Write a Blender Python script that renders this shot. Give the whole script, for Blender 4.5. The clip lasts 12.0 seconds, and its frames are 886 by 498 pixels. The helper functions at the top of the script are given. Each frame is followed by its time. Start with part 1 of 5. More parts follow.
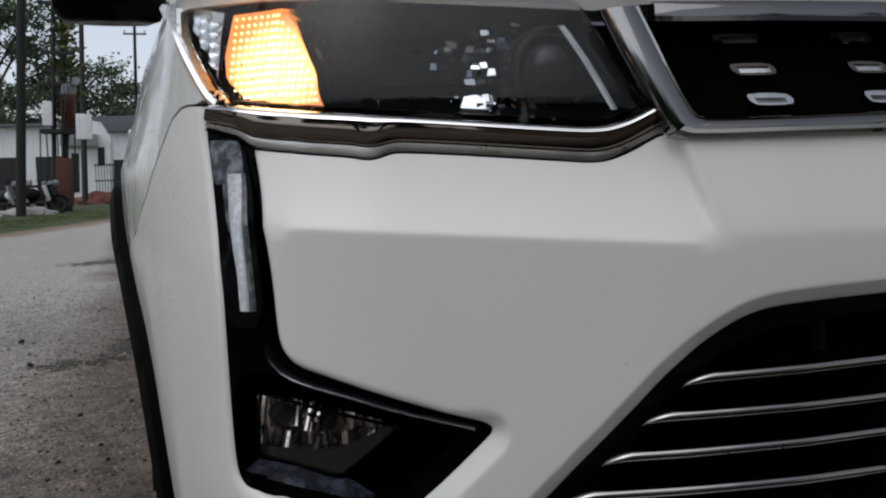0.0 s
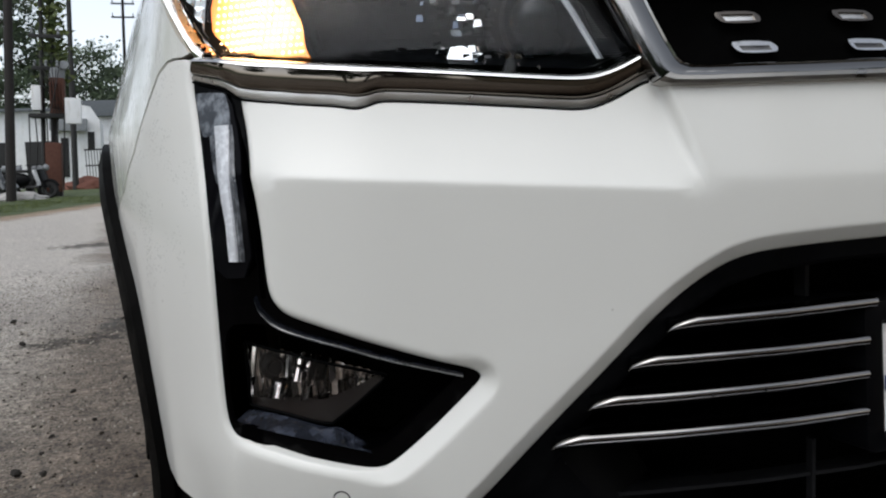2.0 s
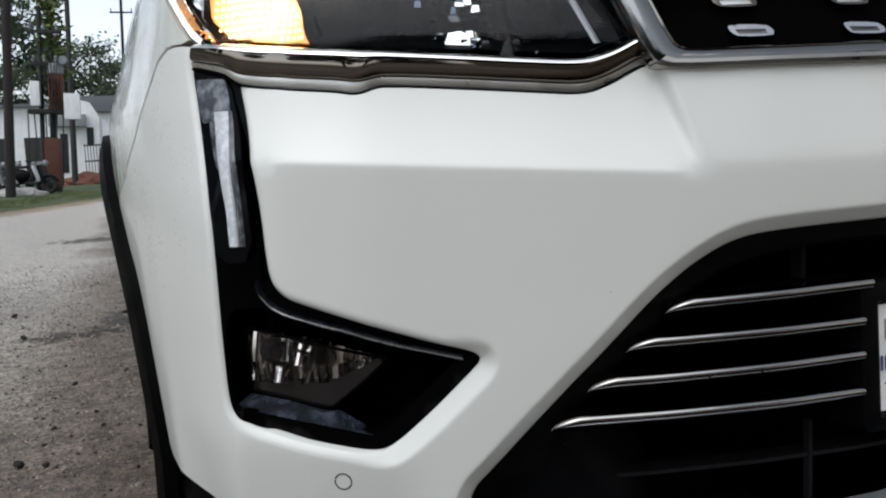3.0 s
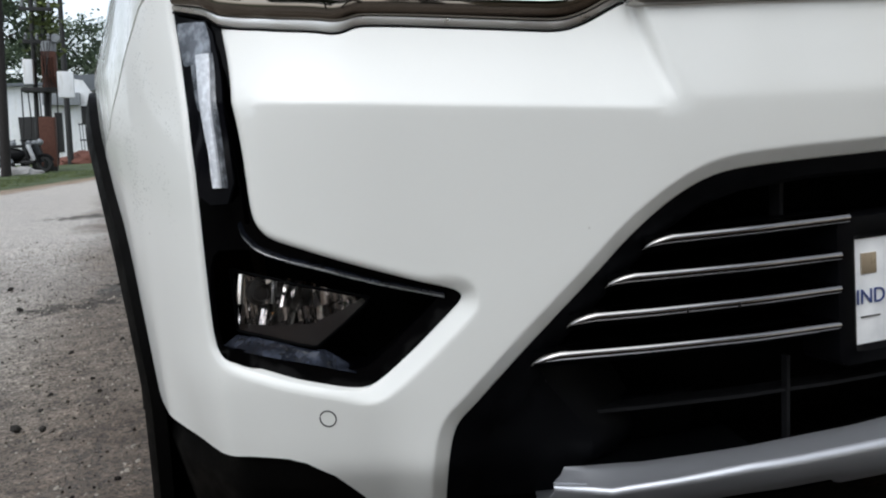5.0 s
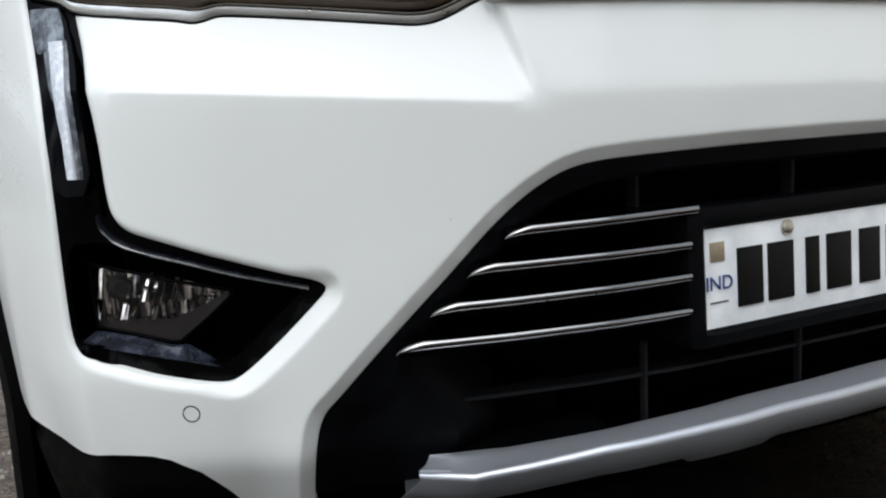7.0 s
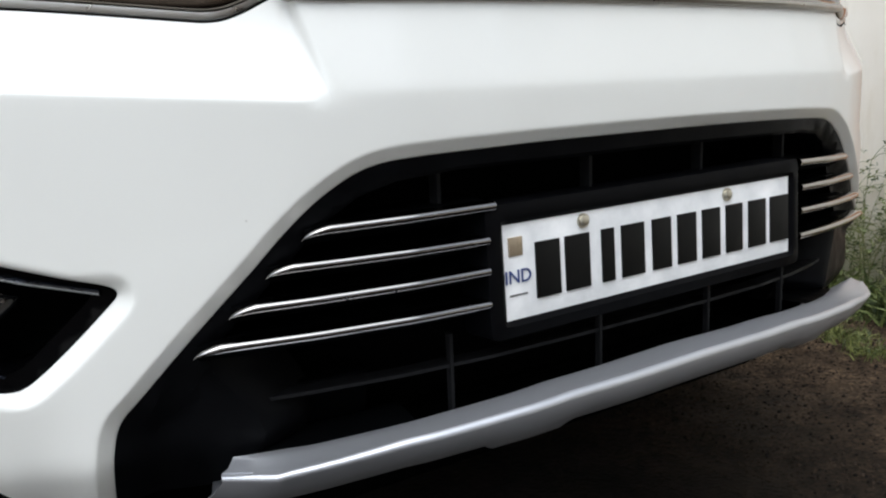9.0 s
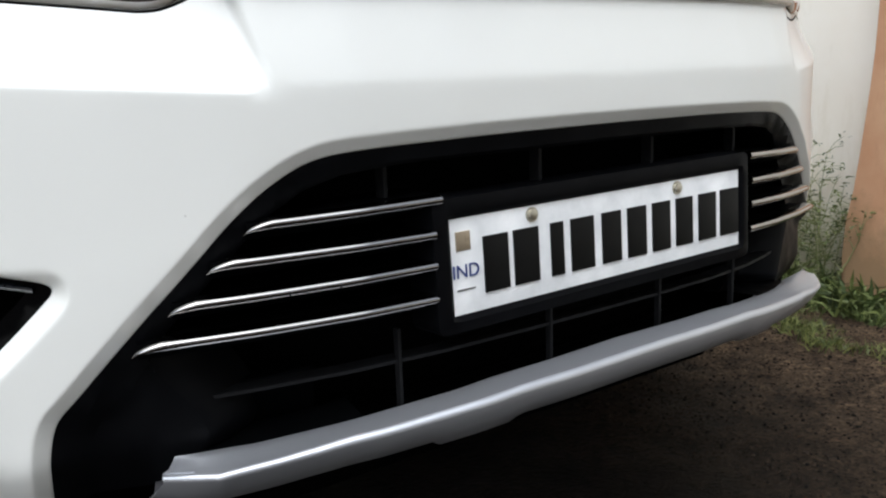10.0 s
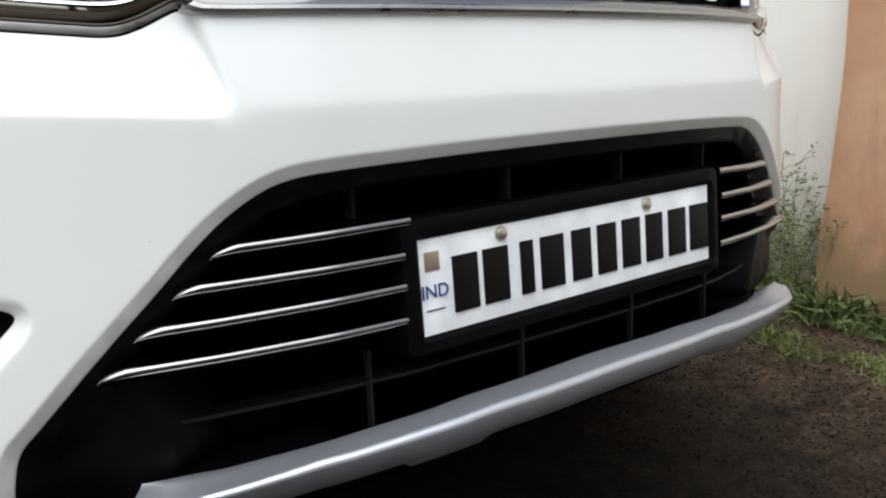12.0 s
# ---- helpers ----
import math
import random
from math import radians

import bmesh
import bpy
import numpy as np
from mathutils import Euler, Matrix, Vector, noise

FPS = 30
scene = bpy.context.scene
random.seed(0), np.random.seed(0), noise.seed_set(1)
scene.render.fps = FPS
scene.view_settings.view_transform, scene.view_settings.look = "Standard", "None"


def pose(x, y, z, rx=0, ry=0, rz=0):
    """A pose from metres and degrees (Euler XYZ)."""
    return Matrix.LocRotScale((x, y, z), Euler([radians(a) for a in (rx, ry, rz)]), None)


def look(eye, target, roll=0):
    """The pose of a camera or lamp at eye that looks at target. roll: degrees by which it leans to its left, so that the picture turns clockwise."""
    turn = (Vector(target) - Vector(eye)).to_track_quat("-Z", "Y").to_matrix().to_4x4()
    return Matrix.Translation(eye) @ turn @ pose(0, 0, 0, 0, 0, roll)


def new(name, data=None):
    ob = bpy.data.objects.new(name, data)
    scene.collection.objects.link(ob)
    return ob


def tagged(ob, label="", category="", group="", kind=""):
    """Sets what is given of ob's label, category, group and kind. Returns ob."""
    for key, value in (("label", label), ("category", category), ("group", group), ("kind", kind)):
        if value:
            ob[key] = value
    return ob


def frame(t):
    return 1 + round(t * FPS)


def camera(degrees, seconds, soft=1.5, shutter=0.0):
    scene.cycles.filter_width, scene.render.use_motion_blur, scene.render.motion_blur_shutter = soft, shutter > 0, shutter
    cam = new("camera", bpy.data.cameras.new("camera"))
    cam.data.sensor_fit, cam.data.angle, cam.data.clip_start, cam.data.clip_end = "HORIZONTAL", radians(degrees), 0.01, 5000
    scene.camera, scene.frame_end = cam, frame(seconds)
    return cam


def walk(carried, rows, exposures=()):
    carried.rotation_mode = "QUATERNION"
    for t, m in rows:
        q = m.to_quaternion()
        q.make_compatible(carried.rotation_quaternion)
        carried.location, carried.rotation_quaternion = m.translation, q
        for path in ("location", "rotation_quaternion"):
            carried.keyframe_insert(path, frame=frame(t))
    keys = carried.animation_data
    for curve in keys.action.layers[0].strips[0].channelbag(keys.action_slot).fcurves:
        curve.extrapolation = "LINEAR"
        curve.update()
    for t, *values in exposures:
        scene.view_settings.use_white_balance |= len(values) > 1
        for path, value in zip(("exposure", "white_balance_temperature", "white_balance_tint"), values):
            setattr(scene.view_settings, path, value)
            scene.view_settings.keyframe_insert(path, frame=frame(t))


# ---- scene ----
cam = camera(55.0, 12.0, soft=2.1)
PATH = [
    (0, (-0.906, -0.598, 0.774), (-0.255, 1.285, 0.597), -2.1),
    (0.5, (-0.907, -0.602, 0.765), (-0.25, 1.277, 0.575), -2.1),
    (1, (-0.91, -0.606, 0.761), (-0.25, 1.272, 0.562), -2.3),
    (1.5, (-0.907, -0.608, 0.751), (-0.245, 1.268, 0.544), -2.4),
    (2, (-0.905, -0.607, 0.742), (-0.241, 1.267, 0.525), -2.5),
    (2.5, (-0.905, -0.609, 0.738), (-0.241, 1.265, 0.515), -2.6),
    (3, (-0.907, -0.614, 0.733), (-0.244, 1.259, 0.502), -2.8),
    (5, (-0.898, -0.631, 0.697), (-0.235, 1.235, 0.412), -3.3),
    (5.5, (-0.898, -0.632, 0.692), (-0.238, 1.233, 0.395), -3.3),
    (6, (-0.894, -0.635, 0.692), (-0.22, 1.223, 0.386), -3.3),
    (6.5, (-0.873, -0.643, 0.693), (-0.137, 1.189, 0.379), -3.1),
    (7, (-0.860, -0.655, 0.690), (-0.005, 1.128, 0.388), -2.8),
    (7.5, (-0.846, -0.667, 0.704), (0.09, 1.071, 0.383), -2.6),
    (9.5, (-0.783, -0.696, 0.716), (0.354, 0.901, 0.32), -2.2),
    (10, (-0.773, -0.698, 0.715), (0.387, 0.881, 0.312), -2.1),
    (10.5, (-0.768, -0.7, 0.715), (0.409, 0.866, 0.312), -2.1),
    (11, (-0.761, -0.701, 0.716), (0.427, 0.858, 0.316), -2.3),
    (11.5, (-0.762, -0.7, 0.721), (0.436, 0.852, 0.323), -2.3),
    (12, (-0.76, -0.705, 0.724), (0.437, 0.852, 0.345), -2.6),
]
EXPOSURES = [(0, -2.15, 6080, 11), (1, -1.72, 6200, 11), (2, -1.57, 6180, 9), (3, -1.55, 6080, 8), (5.5, -1.25, 6000, 8), (7.5, -1.10, 5920, 7), (9.5, -0.87, 6000, 8), (12, -0.86, 5980, 8)]
walk(cam, [(t, look(eye, target, roll)) for t, eye, target, roll in PATH], EXPOSURES)

# ---- world and sun: a bright overcast day ----
world = bpy.data.worlds.new("world")
scene.world = world
world.use_nodes = True
wt = world.node_tree
sky = wt.nodes.new("ShaderNodeTexSky")
sky.sky_type, sky.sun_disc = "NISHITA", False
sky.sun_elevation, sky.sun_rotation = radians(62), radians(232)
sky.air_density, sky.dust_density, sky.ozone_density = 1.0, 4.0, 1.0
grey = wt.nodes.new("ShaderNodeHueSaturation")
grey.inputs["Saturation"].default_value = 0.32
# an even overcast sky
way = wt.nodes.new("ShaderNodeTexCoord")
split = wt.nodes.new("ShaderNodeSeparateXYZ")
wt.links.new(way.outputs["Generated"], split.inputs[0])
rise = wt.nodes.new("ShaderNodeMapRange")
for key, value in (("From Min", 0.0), ("From Max", 1.0), ("To Min", 4.3), ("To Max", 2.0)):
    rise.inputs[key].default_value = value
wt.links.new(split.outputs[2], rise.inputs["Value"])
# whiter close to the horizon
haze = wt.nodes.new("ShaderNodeMapRange")
for key, value in (("From Min", 0.0), ("From Max", 0.32), ("To Min", 2.1), ("To Max", 1.0)):
    haze.inputs[key].default_value = value
wt.links.new(split.outputs[2], haze.inputs["Value"])
glow = wt.nodes.new("ShaderNodeMath")
glow.operation = "MULTIPLY"
wt.links.new(rise.outputs[0], glow.inputs[0])
wt.links.new(haze.outputs[0], glow.inputs[1])
shade = wt.nodes.new("ShaderNodeMix")
shade.data_type, shade.blend_type = "RGBA", "MULTIPLY"
shade.inputs[0].default_value = 1.0
wt.links.new(sky.outputs[0], grey.inputs["Color"])
wt.links.new(grey.outputs[0], shade.inputs[6])
wt.links.new(glow.outputs[0], shade.inputs[7])
wt.links.new(shade.outputs[2], wt.nodes["Background"].inputs["Color"])
wt.nodes["Background"].inputs["Strength"].default_value = 0.15
sun = new("sun", bpy.data.lights.new("sun", "SUN"))
sun.data.energy, sun.data.angle, sun.data.color = 3.3, radians(75), (1.0, 0.985, 0.955)
sun.matrix_world = look((0, 0, 10), (3.9, 3.1, 0.5))

# ---- materials ----
def mat_base(name, color, rough=.5, metal=0.0, spec=.5):
    m = bpy.data.materials.new(name)
    m.use_nodes = True
    b = m.node_tree.nodes["Principled BSDF"]
    b.inputs["Base Color"].default_value = (*color, 1)
    b.inputs["Roughness"].default_value, b.inputs["Metallic"].default_value = rough, metal
    b.inputs["Specular IOR Level"].default_value = spec
    return m, m.node_tree, b


def node(t, kind, **inputs):
    n = t.nodes.new(kind)
    for k, v in inputs.items():
        n.inputs[k.replace("_", " ")].default_value = v
    return n


def coords(t, scale=1.0):
    c = t.nodes.new("ShaderNodeTexCoord")
    m = node(t, "ShaderNodeMapping")
    m.inputs["Scale"].default_value = (scale,) * 3 if not isinstance(scale, tuple) else scale
    t.links.new(c.outputs["Object"], m.inputs["Vector"])
    return m.outputs[0]


def noise_tex(t, scale, detail=4.0, rough=.6, vec=None):
    n = node(t, "ShaderNodeTexNoise", Scale=scale, Detail=detail, Roughness=rough)
    t.links.new(vec or coords(t), n.inputs["Vector"])
    return n.outputs["Fac"]


def ramp_tex(t, fac, stops):
    r = t.nodes.new("ShaderNodeValToRGB")
    e = r.color_ramp.elements
    while len(e) < len(stops):
        e.new(.5)
    for el, (p, c) in zip(e, stops):
        el.position, el.color = p, (*c, 1) if isinstance(c, tuple) else (c, c, c, 1)
    t.links.new(fac, r.inputs[0])
    return r.outputs[0]


def mixed(t, fac, a, b, mode="MIX"):
    m = t.nodes.new("ShaderNodeMix")
    m.data_type, m.blend_type = "RGBA", mode
    for sock, v in ((m.inputs[0], fac), (m.inputs[6], a), (m.inputs[7], b)):
        if isinstance(v, (int, float)):
            sock.default_value = v
        elif isinstance(v, tuple):
            sock.default_value = (*v, 1)
        else:
            t.links.new(v, sock)
    return m.outputs[2]


def bump(t, b, height, strength=.3, dist=.002, socket="Normal"):
    n = node(t, "ShaderNodeBump", Strength=strength, Distance=dist)
    t.links.new(height, n.inputs["Height"])
    t.links.new(n.outputs[0], b.inputs[socket])


def spread(t, value, lo, hi):
    n = node(t, "ShaderNodeMapRange")
    n.inputs["From Min"].default_value, n.inputs["From Max"].default_value = lo, hi
    t.links.new(value, n.inputs["Value"])
    return n.outputs[0]


def paint_white():
    m, t, b = mat_base("white_paint", (.757, .755, .72), .36)
    v = noise_tex(t, 2.0, 2)
    clean = mixed(t, v, (.742, .740, .705), (.772, .770, .738))
    d = node(t, "ShaderNodeTexVoronoi", Scale=26.0, Randomness=1.0)
    t.links.new(coords(t), d.inputs["Vector"])
    cut = t.nodes.new("ShaderNodeSeparateColor")
    t.links.new(d.outputs["Color"], cut.inputs[0])
    dirt = mixed(t, 1.0, ramp_tex(t, d.outputs["Distance"], [(.0, 1.0), (.045, 0.0)]), ramp_tex(t, cut.outputs[0], [(.86, 0.0), (.90, 1.0)]), "MULTIPLY")
    t.links.new(mixed(t, dirt, clean, (.16, .13, .10)), b.inputs["Base Color"])
    b.inputs["Coat Weight"].default_value, b.inputs["Coat Roughness"].default_value = .55, .10
    # rain clinging to the corner of the car and under the lamp
    sep = t.nodes.new("ShaderNodeSeparateXYZ")
    t.links.new(coords(t), sep.inputs[0])
    corner = mixed(t, 1.0, ramp_tex(t, spread(t, sep.outputs[0], -.80, -.91), [(0.0, 0.0), (1.0, 1.0)]), ramp_tex(t, sep.outputs[2], [(.52, 0.0), (.70, 1.0)]), "MULTIPLY")
    ledge = ramp_tex(t, sep.outputs[2], [(.705, 0.0), (.74, .12)])
    place = mixed(t, 1.0, corner, ledge, "ADD")
    v2 = node(t, "ShaderNodeTexVoronoi", Scale=230.0, Randomness=1.0)
    t.links.new(coords(t), v2.inputs["Vector"])
    drop = ramp_tex(t, v2.outputs["Distance"], [(.05, 1.0), (.36, 0.0)])
    patchy = mixed(t, 1.0, place, ramp_tex(t, noise_tex(t, 22.0, 5), [(.46, 0.0), (.60, 1.0)]), "MULTIPLY")
    wet = mixed(t, 1.0, drop, patchy, "MULTIPLY")
    bump(t, b, wet, .20, .0014)
    bump(t, b, wet, .35, .0018, "Coat Normal")
    t.links.new(ramp_tex(t, wet, [(0.0, .36), (.5, .10)]), b.inputs["Roughness"])
    return m


def paint_wet():
    """White paint with rain drops and dried streaks."""
    m, t, b = mat_base("white_paint_wet", (.735, .75, .74), .28)
    vec = coords(t)
    streak = noise_tex(t, 1.0, 5, .65, coords(t, (22, 22, 3.5)))
    t.links.new(mixed(t, ramp_tex(t, streak, [(.42, 0.0), (.62, 1.0)]), (.760, .765, .735), (.66, .675, .62)), b.inputs["Base Color"])
    t.links.new(ramp_tex(t, streak, [(.35, .16), (.7, .42)]), b.inputs["Roughness"])
    b.inputs["Coat Weight"].default_value, b.inputs["Coat Roughness"].default_value = .9, .06
    d = node(t, "ShaderNodeTexVoronoi", Scale=190.0, Randomness=1.0)
    t.links.new(vec, d.inputs["Vector"])
    drop = ramp_tex(t, d.outputs["Distance"], [(.0, 1.0), (.40, 0.0)])
    where = ramp_tex(t, noise_tex(t, 14.0, 4), [(.40, 0.0), (.56, 1.0)])
    bump(t, b, mixed(t, 1.0, drop, where, "MULTIPLY"), .35, .002, "Coat Normal")
    return m


def plastic(name, color, rough, grain=0.0, scale=900.0, coat=0.0, spec=.5):
    m, t, b = mat_base(name, color, rough, 0.0, spec)
    c2 = tuple(min(1, c * 1.5 + .0004) for c in color)
    t.links.new(mixed(t, ramp_tex(t, noise_tex(t, 16.0, 6), [(.35, 0.0), (.75, 1.0)]), color, c2), b.inputs["Base Color"])
    t.links.new(ramp_tex(t, noise_tex(t, 25.0, 5), [(.3, rough * .8), (.75, min(1, rough * 1.35))]), b.inputs["Roughness"])
    b.inputs["Coat Weight"].default_value, b.inputs["Coat Roughness"].default_value = coat, .03
    if grain:
        bump(t, b, noise_tex(t, scale, 2), grain, .0006)
    return m


def metal(name, color, rough, spots=0.0, brushed=0.0):
    m, t, b = mat_base(name, color, rough, 1.0)
    t.links.new(ramp_tex(t, noise_tex(t, 40.0, 6), [(.3, rough * .7), (.75, rough * 1.8 + .02)]), b.inputs["Roughness"])
    if spots:
        t.links.new(mixed(t, ramp_tex(t, noise_tex(t, 160.0, 3), [(.58, 0.0), (.72, 1.0)]), color, tuple(c * (1 - spots) for c in color)), b.inputs["Base Color"])
    if brushed:
        bump(t, b, noise_tex(t, 700.0, 2), brushed, .0004)
    return m


def glass(name, color=(1, 1, 1), rough=.02, drops=0.0, ior=1.36):
    m, t, b = mat_base(name, color, rough, 0.0, .4)
    clear, gloss, mix, edge = (t.nodes.new("ShaderNode" + k) for k in ("BsdfTransparent", "BsdfGlossy", "MixShader", "Fresnel"))
    clear.inputs["Color"].default_value, gloss.inputs["Roughness"].default_value, edge.inputs["IOR"].default_value = (*color, 1), rough, ior
    t.links.new(edge.outputs[0], mix.inputs[0])
    t.links.new(clear.outputs[0], mix.inputs[1])
    t.links.new(gloss.outputs[0], mix.inputs[2])
    t.links.new(mix.outputs[0], t.nodes["Material Output"].inputs["Surface"])
    if drops:
        d = node(t, "ShaderNodeTexVoronoi", Scale=110.0, Randomness=1.0)
        t.links.new(coords(t), d.inputs["Vector"])
        drop = ramp_tex(t, d.outputs["Distance"], [(.0, 1.0), (.36, 0.0)])
        where = ramp_tex(t, noise_tex(t, 7.0, 4), [(.56, 0.0), (.66, 1.0)])
        bump(t, b, mixed(t, 1.0, drop, where, "MULTIPLY"), drops, .0015)
    return m


WHITE, WHITE_WET = paint_white(), paint_wet()
GLOSS_BLACK = plastic("gloss_black", (.0007, .0007, .0009), .10, spec=.05)
MATT_BLACK = plastic("grained_black", (.0008, .0009, .0011), .50, .2, spec=.025)
SURROUND = plastic("grille_surround", (.0016, .0017, .0022), .45, .2, spec=.06)
DEEP_BLACK = plastic("deep_black", (.0005, .0005, .0005), .8, spec=.03)
CLADDING = plastic("cladding_black", (.0012, .0011, .0010), .55, .35, 700.0, spec=.04)
CHROME = metal("chrome", (.80, .80, .79), .05, .2)
# chrome with dark brown ground reflections put into its colour
CHROME_SHADED = metal("chrome_shaded", (.20, .178, .155), .03)
SATIN = metal("satin_silver", (.78, .78, .77), .30)
SILVER = mat_base("silver_paint", (.57, .58, .61), .48)[0]
SILVER.node_tree.nodes["Principled BSDF"].inputs["Metallic"].default_value = .88
GRILLE_CHROME = metal("grille_chrome", (.40, .385, .375), .07)
RUBBER = plastic("rubber", (.016, .016, .016), .8, .3, 300.0)
ALLOY = metal("alloy", (.5, .5, .5), .3)
LENS = glass("lens_clear", (.94, .96, .98), .01, ior=1.36)
FOG_GLASS = glass("fog_glass", (.90, .88, .88), .04, ior=1.42)
WINDOW = plastic("tinted_window", (.012, .014, .015), .05, coat=1.0)
PIPE_WHITE = plastic("light_pipe", (.60, .62, .65), .25)
DRL_GREY = plastic("drl_lens", (.003, .003, .004), .12, spec=.07)


def amber(name, rim, heart):
    """A lit amber lens, brightest before its bulb; rim and heart are (colour, strength)."""
    m, t, b = mat_base(name, (.75, .16, .02), .12)
    b.inputs["Transmission Weight"].default_value = .25
    b.inputs["Coat Weight"].default_value = 1.0
    sep, com = t.nodes.new("ShaderNodeSeparateXYZ"), t.nodes.new("ShaderNodeCombineXYZ")
    t.links.new(t.nodes.new("ShaderNodeNewGeometry").outputs["Position"], sep.inputs[0])
    mirror = t.nodes.new("ShaderNodeMath")
    mirror.operation = "ABSOLUTE"
    t.links.new(sep.outputs[0], mirror.inputs[0])
    t.links.new(mirror.outputs[0], com.inputs[0])
    t.links.new(sep.outputs[1], com.inputs[1])
    t.links.new(sep.outputs[2], com.inputs[2])
    far = t.nodes.new("ShaderNodeVectorMath")
    far.operation = "DISTANCE"
    t.links.new(com.outputs[0], far.inputs[0])
    far.inputs[1].default_value = (.775, .283, .880)
    fall = t.nodes.new("ShaderNodeMapRange")
    fall.interpolation_type = "SMOOTHSTEP"
    for k, v in zip(("From Min", "From Max", "To Min", "To Max"), (.028, .066, heart[1], rim[1])):
        fall.inputs[k].default_value = v
    t.links.new(far.outputs["Value"], fall.inputs["Value"])
    t.links.new(fall.outputs["Result"], b.inputs["Emission Strength"])
    ramp = t.nodes.new("ShaderNodeValToRGB")
    for e, at, c in zip(ramp.color_ramp.elements, (.028, .066), (heart[0], rim[0])):
        e.position, e.color = at, (*c, 1)
    t.links.new(far.outputs["Value"], ramp.inputs[0])
    t.links.new(ramp.outputs[0], b.inputs["Emission Color"])
    return m


AMBER = amber("amber_lens", ((1.0, .36, .05), 3.2), ((1.0, .58, .18), 10.0))
AMBER_DOT = amber("amber_dot", ((1.0, .62, .20), 12.0), ((1.0, .78, .46), 32.0))
PLATE_WHITE = plastic("plate_white", (.72, .73, .74), .35)
INK = plastic("plate_ink", (.003, .003, .003), .4, spec=.15)
INK_BLUE = plastic("plate_blue", (.02, .04, .16), .4)
HOLOGRAM = metal("hologram", (.52, .44, .34), .35, .5)
BRASS = metal("screw", (.56, .53, .45), .25, .5)


# ---- building helpers ----
from mathutils import geometry


def finish(name, bm, material, parent=None, label="", smooth=True, angle=35):
    me = bpy.data.meshes.new(name)
    bm.to_mesh(me)
    bm.free()
    me.materials.append(material)
    if smooth:
        me.polygons.foreach_set("use_smooth", [True] * len(me.polygons))
        me.set_sharp_from_angle(angle=radians(angle))
    ob = new(name, me)
    ob.parent = parent
    if label:
        ob["label"] = label
    return ob


def part(name, bm, material, parent, label="", smooth=True, angle=35):
    return finish(name, bm, material, parent, label, smooth, angle)


def empty(name, place=(0, 0, 0), parent=None):
    ob = new(name)
    ob.location = place
    ob.parent = parent
    ob.empty_display_size = .1
    return ob


def box(bm, lo, hi, bevel=0.0, turn=None):
    """A box between two corners, its edges bevelled."""
    lo, hi = Vector(lo), Vector(hi)
    made = bmesh.ops.create_cube(bm, size=1)["verts"]
    m = Matrix.Translation((lo + hi) / 2) @ (turn or Matrix()) @ Matrix.Diagonal((*(hi - lo), 1))
    bmesh.ops.transform(bm, matrix=m, verts=made)
    if bevel:
        edges = list({e for v in made for e in v.link_edges})
        bmesh.ops.bevel(bm, geom=edges, offset=bevel, segments=2, affect="EDGES", profile=.7)
    return bm


def tube(bm, points, radius, sides=10, cap=True, flat=1.0):
    """A tube along points; radius one number or one a point."""
    pts = [Vector(p) for p in points]
    rad = radius if isinstance(radius, (list, tuple)) else [radius] * len(pts)
    rings = []
    ref = Vector((0, 0, 1))
    for i, p in enumerate(pts):
        d = (pts[min(i + 1, len(pts) - 1)] - pts[max(i - 1, 0)]).normalized()
        side = d.cross(ref if abs(d.dot(ref)) < .95 else Vector((1, 0, 0))).normalized()
        up = side.cross(d)
        rings.append([bm.verts.new(p + rad[i] * (side * math.cos(a) + up * flat * math.sin(a)))
                      for a in (2 * math.pi * k / sides for k in range(sides))])
    for a, b in zip(rings, rings[1:]):
        for k in range(sides):
            bm.faces.new((a[k], a[(k + 1) % sides], b[(k + 1) % sides], b[k]))
    if cap:
        bm.faces.new(rings[0][::-1])
        bm.faces.new(rings[-1])
    bmesh.ops.recalc_face_normals(bm, faces=bm.faces[:])
    return bm


def lathe(bm, profile, axis_place, axis="X", sides=48, turn=1):
    """Turns a profile of (along the axis, radius) round an axis."""
    rings = []
    for k in range(sides):
        a = 2 * math.pi * k / sides
        ring = []
        for h, r in profile:
            c, s = r * math.cos(a), r * math.sin(a)
            v = (turn * h, c, s) if axis == "X" else (c, turn * h, s) if axis == "Y" else (c, s, turn * h)
            ring.append(bm.verts.new(Vector(axis_place) + Vector(v)))
        rings.append(ring)
    for k in range(sides):
        a, b = rings[k], rings[(k + 1) % sides]
        for i in range(len(profile) - 1):
            bm.faces.new((a[i], a[i + 1], b[i + 1], b[i]))
    bmesh.ops.remove_doubles(bm, verts=bm.verts[:], dist=1e-5)
    bmesh.ops.recalc_face_normals(bm, faces=bm.faces[:])
    return bm


def dense(poly, gap=.008):
    out = []
    for (x0, y0), (x1, y1) in zip(poly, poly[1:] + poly[:1]):
        n = max(1, int(math.hypot(x1 - x0, y1 - y0) / gap))
        out += [(x0 + (x1 - x0) * k / n, y0 + (y1 - y0) * k / n) for k in range(n)]
    return out


def rounded(poly, times=2):
    """Cuts the corners of a closed outline to round it."""
    for _ in range(times):
        out = []
        for (x0, y0), (x1, y1) in zip(poly, poly[1:] + poly[:1]):
            out += [(x0 * .75 + x1 * .25, y0 * .75 + y1 * .25), (x0 * .25 + x1 * .75, y0 * .25 + y1 * .75)]
        poly = out
    return poly


